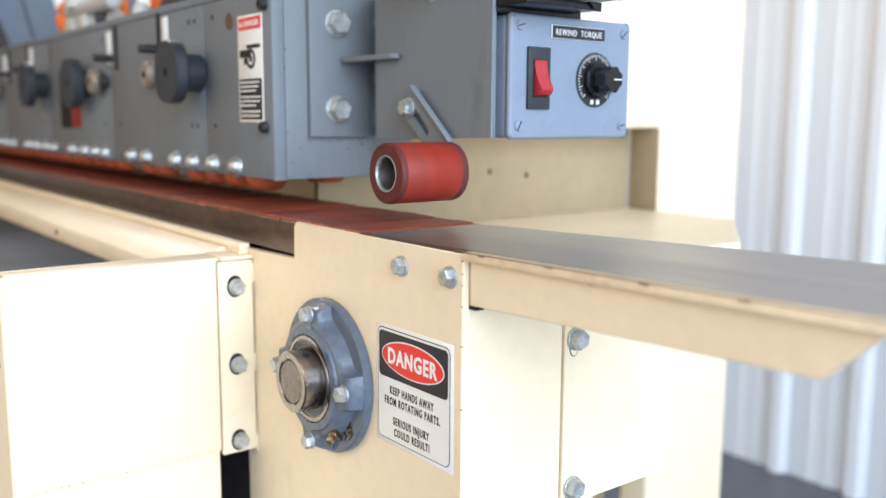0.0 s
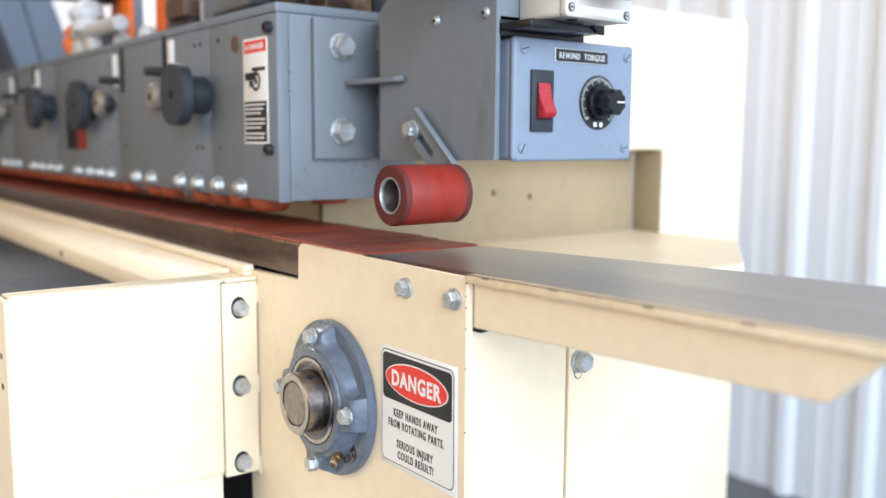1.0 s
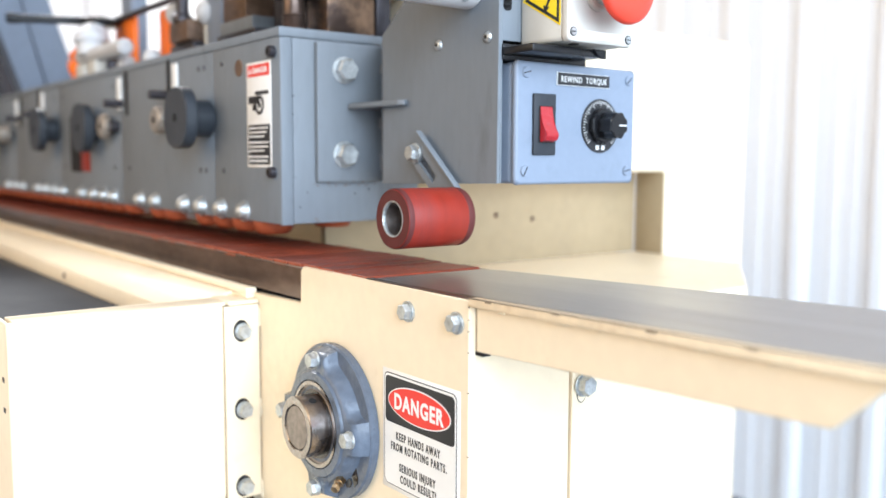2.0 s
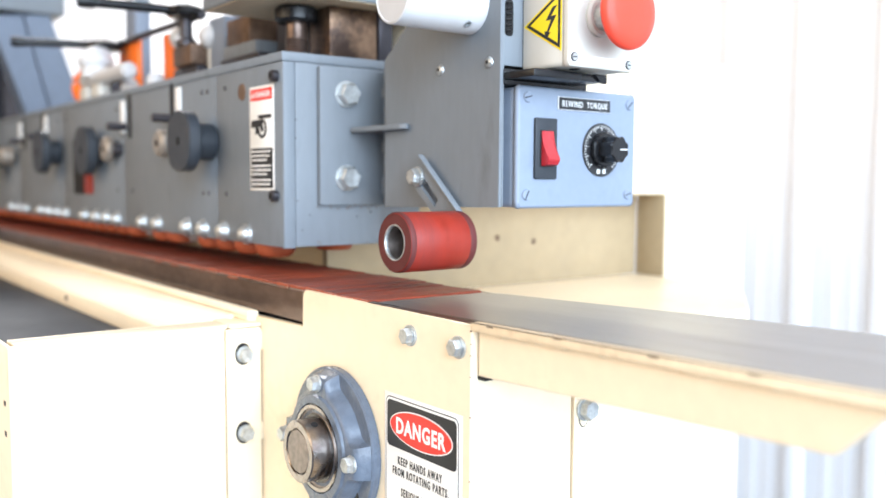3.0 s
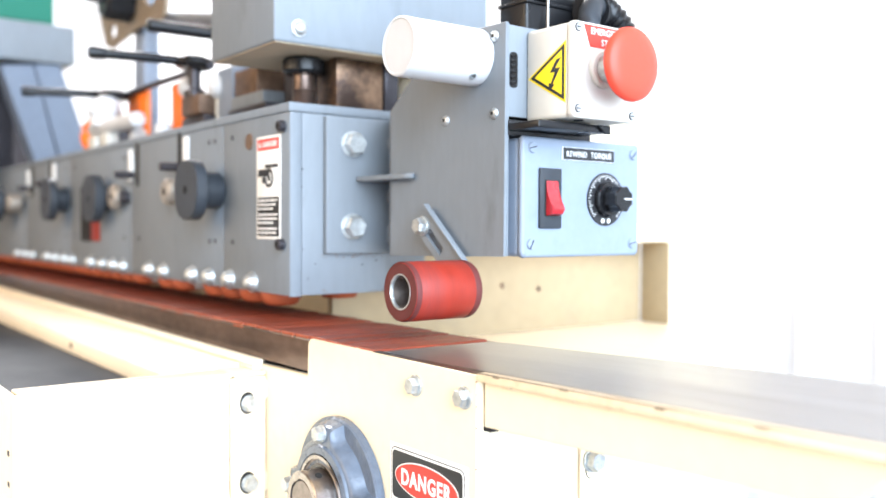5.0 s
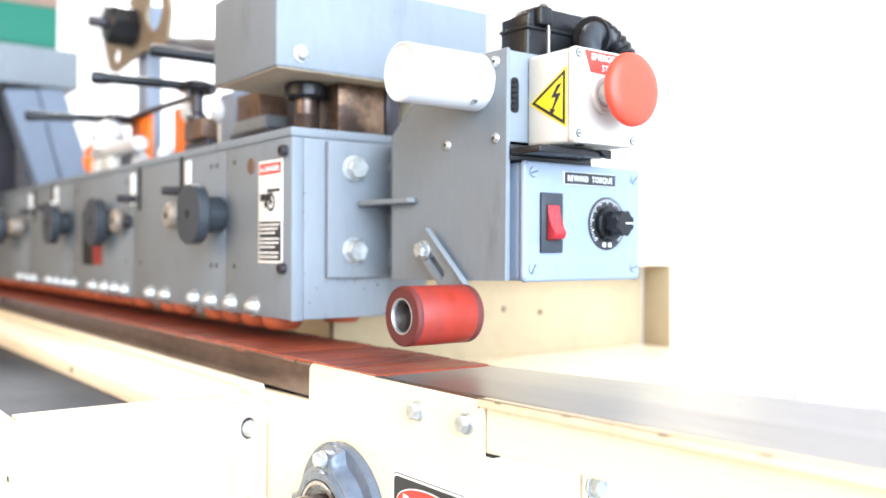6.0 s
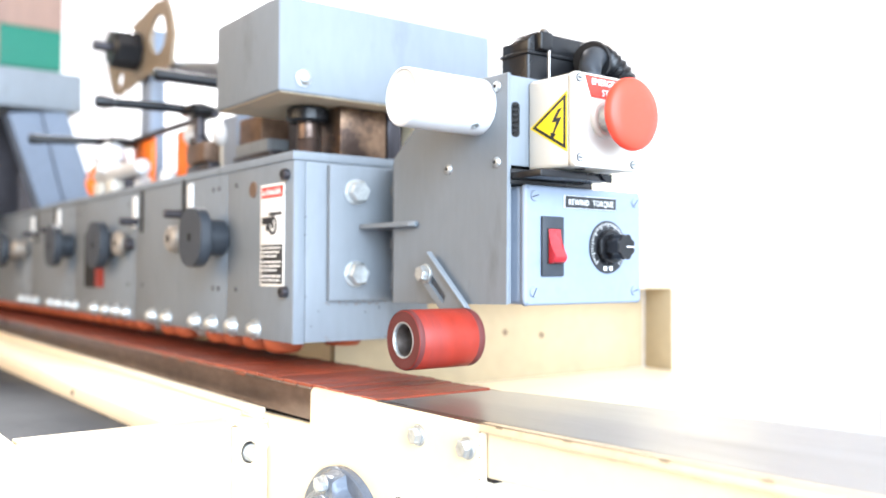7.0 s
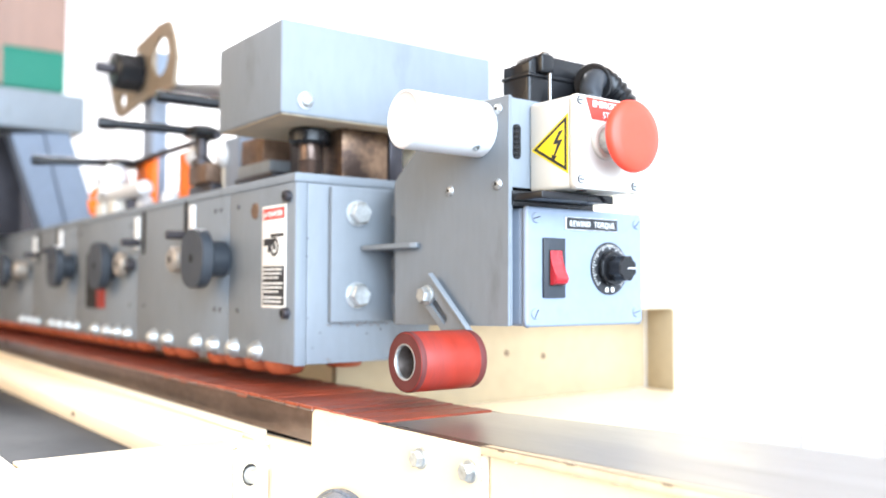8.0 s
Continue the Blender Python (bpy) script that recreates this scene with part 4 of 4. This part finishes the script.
    part("grip", lobed_disc((X + 0.0068, cy, cz), (1, 0, 0), 0.0112, 0.0150, 8, 0.0014, 0.001), BLACK, k)
    part("pointer_line", box(X + 0.0217, X + 0.0221, cy - 0.0002, cy + 0.0085, cz - 0.0005, cz + 0.0005, 0), LABEL_WHITE, k)
    # engraved name plate
    n = part("name_plate", box(X, X + 0.0012, 0.1632, 0.2242, 1.0968, 1.1073, 0.0003), LABEL_WHITE, t, "black name plate with white edge and lettering")
    part("plate_face", box(X + 0.0012, X + 0.0015, 0.1637, 0.2239, 1.0972, 1.1069, 0), LABEL_BLACK, n)
    part("lettering", text_bm("REWIND  TORQUE", 0.0068, (X + 0.0016, 0.1937, 1.0996), (0, 1, 0), (0, 0, 1), 0.0003, "CENTER", 0.82, 0.0, 1.16), LABEL_WHITE, n)
    return t


control_box()


def emergency_stop():
    X = -0.052
    t = thing("emergency_stop", (-0.072, 0.168, 1.126), "off-white emergency stop box with a large red mushroom button", "emergency stop")
    part("body", prism(rounded(0.1352, 0.2065, 1.1262, 1.1985, 0.003), "yz", -0.1040, X - 0.0075, 0.0012, 2), OFF_WHITE, t)
    part("cover", prism(rounded(0.1346, 0.2072, 1.1255, 1.1992, 0.004), "yz", X - 0.0072, X, 0.0016, 3), OFF_WHITE, t)
    for y, z in ((0.1395, 1.1940), (0.1400, 1.1325), (0.2010, 1.1310), (0.2005, 1.1940)):
        s = part("screw", lathe([(0, 0), (0.0034, 0), (0.0034, 0.0006), (0, 0.0008)], (X, y, z), (1, 0, 0), 20), DARK_METAL, t, "recessed dark cover screw")
        part("screw_face", lathe([(0, 0), (0.0027, 0), (0.0027, 0.0003), (0, 0.0003)], (X + 0.0007, y, z), (1, 0, 0), 16), ZINC, s)
        part("cross", box(X + 0.0010, X + 0.0012, y - 0.0020, y + 0.0020, z - 0.0004, z + 0.0004, 0), VOID, s)
    cy, cz = 0.1665, 1.1645
    b = part("mushroom_button", lathe([(0, 0), (0.0235, 0), (0.0268, 0.0012), (0.0280, 0.0035), (0.0276, 0.0062), (0.0255, 0.0085), (0.018, 0.0102), (0.009, 0.0108), (0, 0.0110)],
                                      (-0.0275, cy, cz), (1, 0, 0), 64), RED_PLASTIC, t, "large red mushroom button")
    part("stem", rod((X, cy, cz), (-0.0275, cy, cz), 0.0105, 32), ZINC, b, "zinc stem")
    part("collar", lathe([(0, 0), (0.0150, 0), (0.0150, 0.0025), (0.0135, 0.004), (0, 0.004)], (X, cy, cz), (1, 0, 0), 36), OFF_WHITE, b)
    lab = part("stop_label", prism([(0.1455, 1.1985 - 0.0012), (0.2000, 1.1985 - 0.0012), (0.1930, 1.1805), (0.1525, 1.1805)], "yz", X, X + 0.0003, 0), LABEL_RED, t, "red label with white lettering")
    part("lettering", text_bm("EMERGENCY", 0.0072, (X + 0.00045, 0.1730, 1.1905), (0, 1, 0), (0, 0, 1), 0.0002, "CENTER", 0.98), LABEL_WHITE, lab)
    part("lettering", text_bm("STOP", 0.0072, (X + 0.00045, 0.1730, 1.1825), (0, 1, 0), (0, 0, 1), 0.0002, "CENTER", 0.98), LABEL_WHITE, lab)
    part("rating_plate", box(X, X + 0.0003, 0.150, 0.196, 1.1285, 1.1345, 0), LABEL_WHITE, t)
    part("drain_hole", lathe([(0, 0), (0.0042, 0), (0.0042, 0.0004), (0, 0.0004)], (-0.066, 0.155, 1.1258), (0, 0, -1), 18), VOID, t)
    # shock hazard sign on the side
    Y = 0.1352
    tri = [(-0.0605, 1.1848), (-0.0605, 1.1373), (-0.1025, 1.1600)]
    cx, cz2 = sum(p[0] for p in tri) / 3, sum(p[1] for p in tri) / 3

    def scaled(s):
        return [(cx + (u - cx) * s, cz2 + (v - cz2) * s) for u, v in tri]

    h = part("hazard_sign", prism(scaled(1.0), "xz", Y - 0.0003, Y, 0), LABEL_YELLOW, t, "yellow electric shock triangle")
    part("border", prism(scaled(0.90), "xz", Y - 0.0005, Y - 0.0003, 0), LABEL_BLACK, h)
    part("field", prism(scaled(0.72), "xz", Y - 0.0007, Y - 0.0005, 0), LABEL_YELLOW, h)
    part("flash", prism([(-0.0650, 1.1724), (-0.0700, 1.1714), (-0.0771, 1.1619), (-0.0717, 1.1619), (-0.0759, 1.1534), (-0.0785, 1.1544), (-0.0771, 1.1479), (-0.0717, 1.1524), (-0.0741, 1.1529), (-0.0658, 1.1649), (-0.0717, 1.1647)],
                        "xz", Y - 0.0009, Y - 0.0007, 0), LABEL_BLACK, h)
    return t


emergency_stop()


def stop_bracket():
    t = thing("stop_bracket", (-0.11, 0.17, 1.12), "blue-grey bent sheet bracket with a black tray under the stop box", "bracket")
    part("plate", box(-0.1080, -0.1052, 0.1150, 0.212, 1.1295, 1.2022, 0.0008), GREY, t)
    slot = part("cable_slot", prism(rounded(0.1172, 0.1256, 1.1525, 1.1808, 0.0035), "yz", -0.1051, -0.1046, 0), VOID, t, "dark oblong cable slot")
    for k in range(6):
        part("cable_rib", rod((-0.1044, 0.1180, 1.1555 + 0.0043 * k), (-0.1044, 0.1232, 1.1565 + 0.0043 * k), 0.0013, 8), BLACK, slot)
    part("tray", box(-0.1000, -0.0660, 0.1125, 0.190, 1.1175, 1.1235, 0.001), BLACK, t, "black plastic tray")
    part("tray_tip", prism([(0.175, 1.1235), (0.190, 1.1235), (0.190, 1.1165), (0.184, 1.1165)], "yz", -0.0660, -0.0640, 0.0004), BLACK, t)
    part("tray_back", box(-0.1350, -0.1002, 0.1130, 0.205, 1.1140, 1.1265, 0.001), BLACK, t)
    return t


stop_bracket()


def drive_box():
    """The black terminal box behind the stop box, with its elbow and ribbed hose."""
    t = thing("drive_box", (-0.15, 0.18, 1.13), "glossy black plastic motor box with a ribbed cable hose", "motor")
    part("case", box(-0.152, -0.118, 0.146, 0.235, 1.1270, 1.2285, 0.003, 3), BLACK, t)
    part("lid", prism([(0.1465, 1.2290), (0.2345, 1.2290), (0.2345, 1.2400), (0.2280, 1.2465), (0.1560, 1.2465), (0.1465, 1.2390)], "yz", -0.151, -0.1175, 0.0012, 2), BLACK, t)
    part("lid_rim", box(-0.1530, -0.1165, 0.1455, 0.2355, 1.2268, 1.2300, 0.0008), BLACK, t)
    part("lug", box(-0.119, -0.110, 0.154, 0.168, 1.2300, 1.2455, 0.0015), BLACK, t)
    part("screw", dome((-0.1145, 0.161, 1.2456), (0, 0, 1), 0.0045, 0.003), STEEL, t, "bright lid screw")
    part("seam_wire", rod((-0.1105, 0.1635, 1.1300), (-0.1105, 0.1635, 1.2300), 0.0013, 10), STEEL, t, "bright vertical tie rod")
    e = part("elbow", sweep([(-0.085, 0.186, 1.199), (-0.086, 0.187, 1.212), (-0.092, 0.196, 1.224), (-0.098, 0.210, 1.228)], 0.0095, 20), DARK_KNOB, t, "dark grey elbow fitting")
    part("ring", lathe([(0.0105, 0), (0.0165, 0), (0.0175, 0.003), (0.0165, 0.006), (0.0105, 0.006)], (-0.100, 0.203, 1.2245), (-0.35, 0.85, 0.2), 32, False), BLACK, e)
    part("gland_nut", lathe([(0, 0), (0.0135, 0), (0.0135, 0.003), (0, 0.003)], (-0.085, 0.186, 1.1988), (0, 0, 1), 6), ZINC, e)
    part("hose", sweep([(-0.098, 0.210, 1.228), (-0.100, 0.222, 1.226), (-0.098, 0.236, 1.216), (-0.096, 0.245, 1.200), (-0.098, 0.244, 1.184), (-0.108, 0.238, 1.172), (-0.120, 0.228, 1.164)], 0.0125, 20, 0.0018, 0.0055), BLACK, t, "black ribbed cable hose")
    return t


drive_box()


# ---- flange bearing ----
def flange_bearing():
    cx, cz = -0.1622, 0.8345
    way = (0, -1, 0)
    t = thing("flange_bearing", (cx, 0, cz), "blue painted cast flange bearing with an oily steel shaft end", "bearing")
    house = lathe([(0, 0), (0.0598, 0), (0.0607, 0.0008), (0.0607, 0.0060), (0.0594, 0.0074), (0.0480, 0.0076), (0.0432, 0.0130), (0.0425, 0.0175), (0.0400, 0.0208), (0.0345, 0.0212), (0.0335, 0.0170), (0, 0.0170)],
                  (cx, -0.0002, cz), way, 72)
    # raised body with four straight-sided arms that carry the bolts
    seg = 144
    rings = []
    for h, k0 in ((0.0065, 1.0), (0.0110, 0.972), (0.0150, 0.948), (0.0178, 0.920), (0.0190, 0.880)):
        ring = []
        for j in range(seg):
            g = 2 * math.pi * j / seg
            off = abs((g + math.pi / 4) % (math.pi / 2) - math.pi / 4)
            arm = min(0.0590, 0.0128 / max(math.sin(off), 1e-4))
            rr = (0.0485 ** 7 + max(arm, 0.02) ** 7) ** (1 / 7)
            rr = min(rr, 0.0590)
            ring.append(house.verts.new((cx + rr * k0 * math.cos(g), -0.0002 - h, cz + rr * k0 * math.sin(g))))
        rings.append(ring)
    for p, q in zip(rings, rings[1:]):
        for j in range(seg):
            house.faces.new((p[j], p[(j + 1) % seg], q[(j + 1) % seg], q[j]))
    house.faces.new(rings[-1])
    house.faces.new(rings[0])
    part("housing", house, CAST_BLUE, t, "blue painted cast iron housing")
    for k in range(4):
        a = radians(90 * k)
        p = Vector((cx + 0.0500 * math.cos(a), -0.0190, cz + 0.0500 * math.sin(a)))
        bolt_parts(t, p, way, 0.0108, 0.0052, 14 + 9 * k, 0.0066)
    part("seal", lathe([(0.0225, 0.0005), (0.0255, 0.0015), (0.0262, 0.0025), (0.0275, 0.0015), (0.0300, 0.0022), (0.0312, 0.0035), (0.0333, 0.0030), (0.0334, 0)], (cx, -0.0172, cz), way, 64, False), SHAFT, t, "oily bearing seal")
    for r0, r1 in ((0.0240, 0.0263), (0.0306, 0.0314)):
        part("seal_gap", lathe([(r0, 0), (r0, 0.0004), (r1, 0.0004), (r1, 0)], (cx, -0.0200, cz), way, 64, False), OIL, t, "dark oily gap")
    part("outer_ring", lathe([(0.0305, 0), (0.0305, 0.0032), (0.0333, 0.0032), (0.0333, 0)], (cx, -0.0182, cz), way, 64, False), COLLAR, t)
    ring = part("inner_ring", lathe([(0.0172, 0.0192), (0.0180, 0.0200), (0.0228, 0.0200), (0.0238, 0.0190), (0.0238, 0.0010), (0.0228, 0)], (cx, -0.0165, cz), way, 64, False), COLLAR, t, "turned steel locking collar")
    part("set_screw_hole", lathe([(0, 0), (0.0028, 0), (0.0028, 0.0004), (0, 0.0004)], (cx + 0.0238 * 0.42, -0.0275, cz + 0.0238 * 0.905), (0.42, 0, 0.905), 18), VOID, ring)
    part("shaft", lathe([(0, 0), (0.0174, 0), (0.0174, 0.0180), (0.0162, 0.0194), (0, 0.0196)], (cx, -0.0165, cz), way, 56), SHAFT, t, "dull steel shaft end")
    for px, pz, rx, rz in ((0.036, -0.0210, 0.0042, 0.0110), (0.039, -0.0335, 0.0036, 0.0080), (0.008, -0.0515, 0.0075, 0.0030), (0.0285, -0.0395, 0.0050, 0.0055)):
        ring = [(cx + px + rx * random.uniform(0.65, 1.15) * math.cos(2 * math.pi * k / 14), cz + pz + rz * random.uniform(0.65, 1.15) * math.sin(2 * math.pi * k / 14)) for k in range(14)]
        part("grease_smear", prism(ring, "xz", -0.0086, -0.0070, 0), OIL, t, "black grease smear")
    part("grease_nipple", lathe([(0, 0), (0.0042, 0), (0.0042, 0.004), (0.0030, 0.0045), (0.0026, 0.007), (0.0036, 0.009), (0.0030, 0.0115), (0, 0.012)], (cx + 0.030, -0.0150, cz - 0.0365), (0.45, -0.75, -0.35), 6), BRASS, t, "brass grease nipple")
    return t


flange_bearing()


# ---- danger sign ----
def danger_sign():
    Y = -0.0002
    x0, x1, z0, z1 = -0.0971, -0.0080, 0.8020, 0.8893
    t = thing("danger_sign", ((x0 + x1) / 2, Y, z0), "white danger sign with black heading panel and red oval", "sign")
    part("film", box(x0, x1, Y - 0.0004, Y, z0, z1, 0.0001), LABEL_WHITE, t)
    part("border", prism(rounded(x0 + 0.0022, x1 - 0.0030, z0 + 0.0032, z1 - 0.0025, 0.005), "xz", Y - 0.0006, Y - 0.0004, 0), LABEL_BLACK, t)
    part("field", prism(rounded(x0 + 0.0029, x1 - 0.0037, z0 + 0.0039, z1 - 0.0032, 0.0045), "xz", Y - 0.0008, Y - 0.0006, 0), LABEL_WHITE, t)
    part("heading_panel", prism(rounded(-0.0928, -0.0128, 0.8512, 0.8845, 0.0035), "xz", Y - 0.0010, Y - 0.0008, 0), LABEL_BLACK, t)
    cx, cz = -0.0528, 0.8680
    part("oval_rim", prism(oval(cx, cz, 0.0364, 0.0128), "xz", Y - 0.0012, Y - 0.0010, 0), LABEL_WHITE, t)
    part("oval", prism(oval(cx, cz, 0.0354, 0.0119), "xz", Y - 0.0014, Y - 0.0012, 0), LABEL_RED, t, "red oval")
    part("heading", text_bm("DANGER", 0.0154, (cx, Y - 0.0016, cz - 0.0053), (1, 0, 0), (0, 0, 1), 0.0002, "CENTER", 0.84, 0.0005, 1.14), LABEL_WHITE, t)
    for words, z, x in (("KEEP HANDS AWAY", 0.8400, -0.0540), ("FROM ROTATING PARTS.", 0.8318, -0.0535), ("SERIOUS INJURY", 0.8180, -0.0545), ("COULD RESULT!", 0.8098, -0.0535)):
        bm = text_bm(words, 0.0080, (x, Y - 0.0010, z), (1, 0, 0), (0, 0, 1), 0.0002, "CENTER", 0.58, 0.00015, 1.28)
        part("lettering", bm, LABEL_BLACK, t)
    return t


danger_sign()
# ---- far end of the machine ----
def post():
    t = thing("square_post", (-1.04, 0.146, HZ1), "grey square steel post standing on the head", "post")
    part("tube", box(-1.072, -1.020, 0.1345, 0.1600, HZ1 + 0.0002, 1.440, 0.003), GREY_BLUE, t)
    part("foot", box(-1.085, -1.008, 0.128, 0.167, HZ1 + 0.0001, HZ1 + 0.008, 0.001), GREY_BLUE, t)
    return t


post()


def reel_holder():
    """A tan wing plate with two round holes and a black hub on its spindle."""
    t = thing("reel_holder", (-1.0, 0.12, 1.39), "tan wing plate with round holes and a black hub", "reel holder")
    out = [(-0.914, 1.462), (-0.893, 1.437), (-0.876, 1.397), (-0.888, 1.357), (-0.93, 1.350), (-1.00, 1.358), (-1.150, 1.346), (-1.178, 1.357), (-1.21, 1.41), (-1.18, 1.435), (-1.04, 1.456), (-0.96, 1.466)]
    plate = bmesh.new()
    edges = []
    for ring in (out, oval(-0.947, 1.412, 0.036, 0.031, 24), oval(-1.138, 1.374, 0.018, 0.014, 18)):
        vs = [plate.verts.new((u, 0.120, v)) for u, v in ring]
        edges += [plate.edges.new((vs[k], vs[(k + 1) % len(vs)])) for k in range(len(vs))]
    bmesh.ops.triangle_fill(plate, use_beauty=True, edges=edges)
    res = bmesh.ops.extrude_face_region(plate, geom=plate.faces[:])
    bmesh.ops.translate(plate, vec=(0, 0.006, 0), verts=[v for v in res["geom"] if isinstance(v, bmesh.types.BMVert)])
    part("plate", plate, BRONZE, t)
    part("hub", lathe([(0, 0), (0.030, 0), (0.033, 0.003), (0.033, 0.040), (0.028, 0.045), (0, 0.045)], (-1.040, 0.1195, 1.404), (0, -1, 0), 8), BLACK, t, "black plastic hub")
    part("spindle", rod((-1.040, 0.0750, 1.404), (-1.040, 0.048, 1.404), 0.0085, 18), DARK_METAL, t)
    part("stay", box(-1.065, -1.028, 0.1262, 0.1343, 1.365, 1.395, 0.002), GREY_BLUE, t)
    return t


reel_holder()


def cross_bar():
    t = thing("cross_bar", (-0.72, 0.13, 1.3), "black grip bar beside a pale steel tube", "bar")
    part("grip", rod((-0.732, 0.041, 1.302), (-0.715, 0.20, 1.298), 0.0085, 20, 0.003), BLACK, t)
    part("tube", rod((-0.95, 0.150, 1.366), (-0.60, 0.150, 1.300), 0.0125, 20), DULL_ZINC, t, "dull zinc tube")
    part("stand", box(-0.735, -0.70, 0.17, 0.20, HZ1 + 0.0002, 1.36, 0.002), GREY, t)
    return t


cross_bar()


def slanted_column():
    t = thing("slanted_column", (-1.52, 0.1, HZ1), "grey slanted column with a block head", "column")
    part("column", prism([(0.126, HZ1 + 0.0002), (0.194, HZ1 + 0.0002), (0.124, 1.368), (0.074, 1.364)], "yz", -1.56, -1.500, 0.002), DARK_BLUE, t)
    part("column", prism([(0.078, HZ1 + 0.0002), (0.1245, HZ1 + 0.0002), (0.0725, 1.364), (0.012, 1.356)], "yz", -1.56, -1.503, 0.002), DARK_BLUE, t)
    part("head_block", box(-1.62, -1.490, -0.20, 0.151, 1.368, 1.446, 0.004), GREY, t)
    part("head_strut", prism([(-0.18, 1.10), (-0.10, 1.10), (-0.06, 1.367), (-0.14, 1.367)], "yz", -1.60, -1.55, 0.002), DARK_METAL, t)
    part("dark_casing", box(-1.75, -1.62, -0.20, 0.06, 1.157, 1.367, 0.003), DARK_METAL, t, "dark machine casing")
    return t


slanted_column()


def robot_guard():
    t = thing("orange_bracket", (-1.0, 0.14, HZ1), "bright orange enamelled bracket with two uprights", "bracket")
    part("upright", box(-0.805, -0.752, 0.100, 0.108, HZ1 + 0.0002, 1.240, 0.003), ORANGE_PAINT, t)
    part("upright", box(-0.995, -0.910, 0.100, 0.108, HZ1 + 0.0002, 1.250, 0.003), ORANGE_PAINT, t)
    part("link", sweep([(-1.03, 0.096, 1.247), (-0.84, 0.096, 1.246), (-0.655, 0.096, 1.244)], 0.0045, 14), DARK_METAL, t)
    part("foot", sweep([(-1.15, 0.10, HZ1 + 0.066), (-1.185, 0.09, HZ1 + 0.050), (-1.175, 0.09, HZ1 + 0.024), (-1.13, 0.10, HZ1 + 0.012)], 0.0105, 14), ORANGE_PAINT, t)
    return t


robot_guard()


def pipe_elbow():
    t = thing("white_pipe", (-0.9, 0.050, HZ1), "white plastic pipe elbow lying on the head", "pipe")
    part("pipe", rod((-1.000, 0.050, 1.1885), (-0.790, 0.050, 1.1860), 0.0112, 28, 0.005), WHITE_PLASTIC, t)
    part("elbow", sweep([(-0.948, 0.050, 1.188), (-0.949, 0.050, 1.200), (-0.950, 0.050, 1.212), (-0.962, 0.060, 1.220)], 0.0205, 22), WHITE_PLASTIC, t)
    part("socket", lathe([(0, 0), (0.0225, 0), (0.0235, 0.003), (0.0235, 0.010), (0.0210, 0.013), (0, 0.013)], (-0.949, 0.050, 1.2060), (-0.15, 0, 1), 28), WHITE_PLASTIC, t)
    for x in (-0.985, -0.925):
        part("saddle", box(x - 0.020, x + 0.020, 0.041, 0.059, HZ1 + 0.0002, 1.1785, 0.004), OFF_WHITE, t)
    return t


pipe_elbow()


def cap_nut(x, y):
    t = thing("cap_nut", (x, y, HZ1), "white plastic cap nut on a stud", "nut", "cap nuts on the head")
    part("cap", lathe([(0, 0), (0.011, 0), (0.0125, 0.005), (0.011, 0.013), (0.007, 0.018), (0, 0.019)], (x, y, HZ1 + 0.0062), (0, 0, 1), 24), WHITE_PLASTIC, t)
    part("stud", rod((x, y, HZ1 + 0.0002), (x, y, HZ1 + 0.0065), 0.008, 16), ZINC, t)


for x, y in ((-0.855, 0.070), (-0.765, 0.075)):
    cap_nut(x, y)


def ball_fitting(x, y, z):
    t = thing("ball_fitting", (x, y, HZ1), "round white plastic ball fitting on a stem", "fitting", "ball fittings on the head")
    part("ball", lathe([(0, -0.016)] + [(0.016 * math.cos(radians(a)), 0.016 * math.sin(radians(a))) for a in (-70, -45, -20, 0, 20, 45, 70)] + [(0, 0.016)], (x, y, z), (0, 0, 1), 28), WHITE_PLASTIC, t)
    part("stem", rod((x, y, HZ1 + 0.0002), (x, y, z - 0.014), 0.006, 16), ZINC, t)


ball_fitting(-0.735, 0.100, 1.226)
ball_fitting(-0.640, 0.102, 1.216)


def tall_cabinet():
    t = thing("tall_cabinet", (-2.4, 0.1, 0), "tall pink-brown wooden cabinet with a green band", "cabinet")
    part("body", box(-2.6, -2.205, -0.30, 0.276, 0.0, 1.595, 0.004), DARK_METAL, t)
    part("green_band", box(-2.6, -2.200, -0.305, 0.281, 1.5955, 1.709, 0.004), GREEN, t, "green painted band")
    part("top", box(-2.6, -2.202, -0.30, 0.283, 1.7095, 2.25, 0.004), WOOD, t, "pale wooden upper panel")
    part("corner_post", box(-2.2015, -2.192, 0.105, 0.118, 1.600, 2.25, 0.002), WOOD, t)
    return t


tall_cabinet()
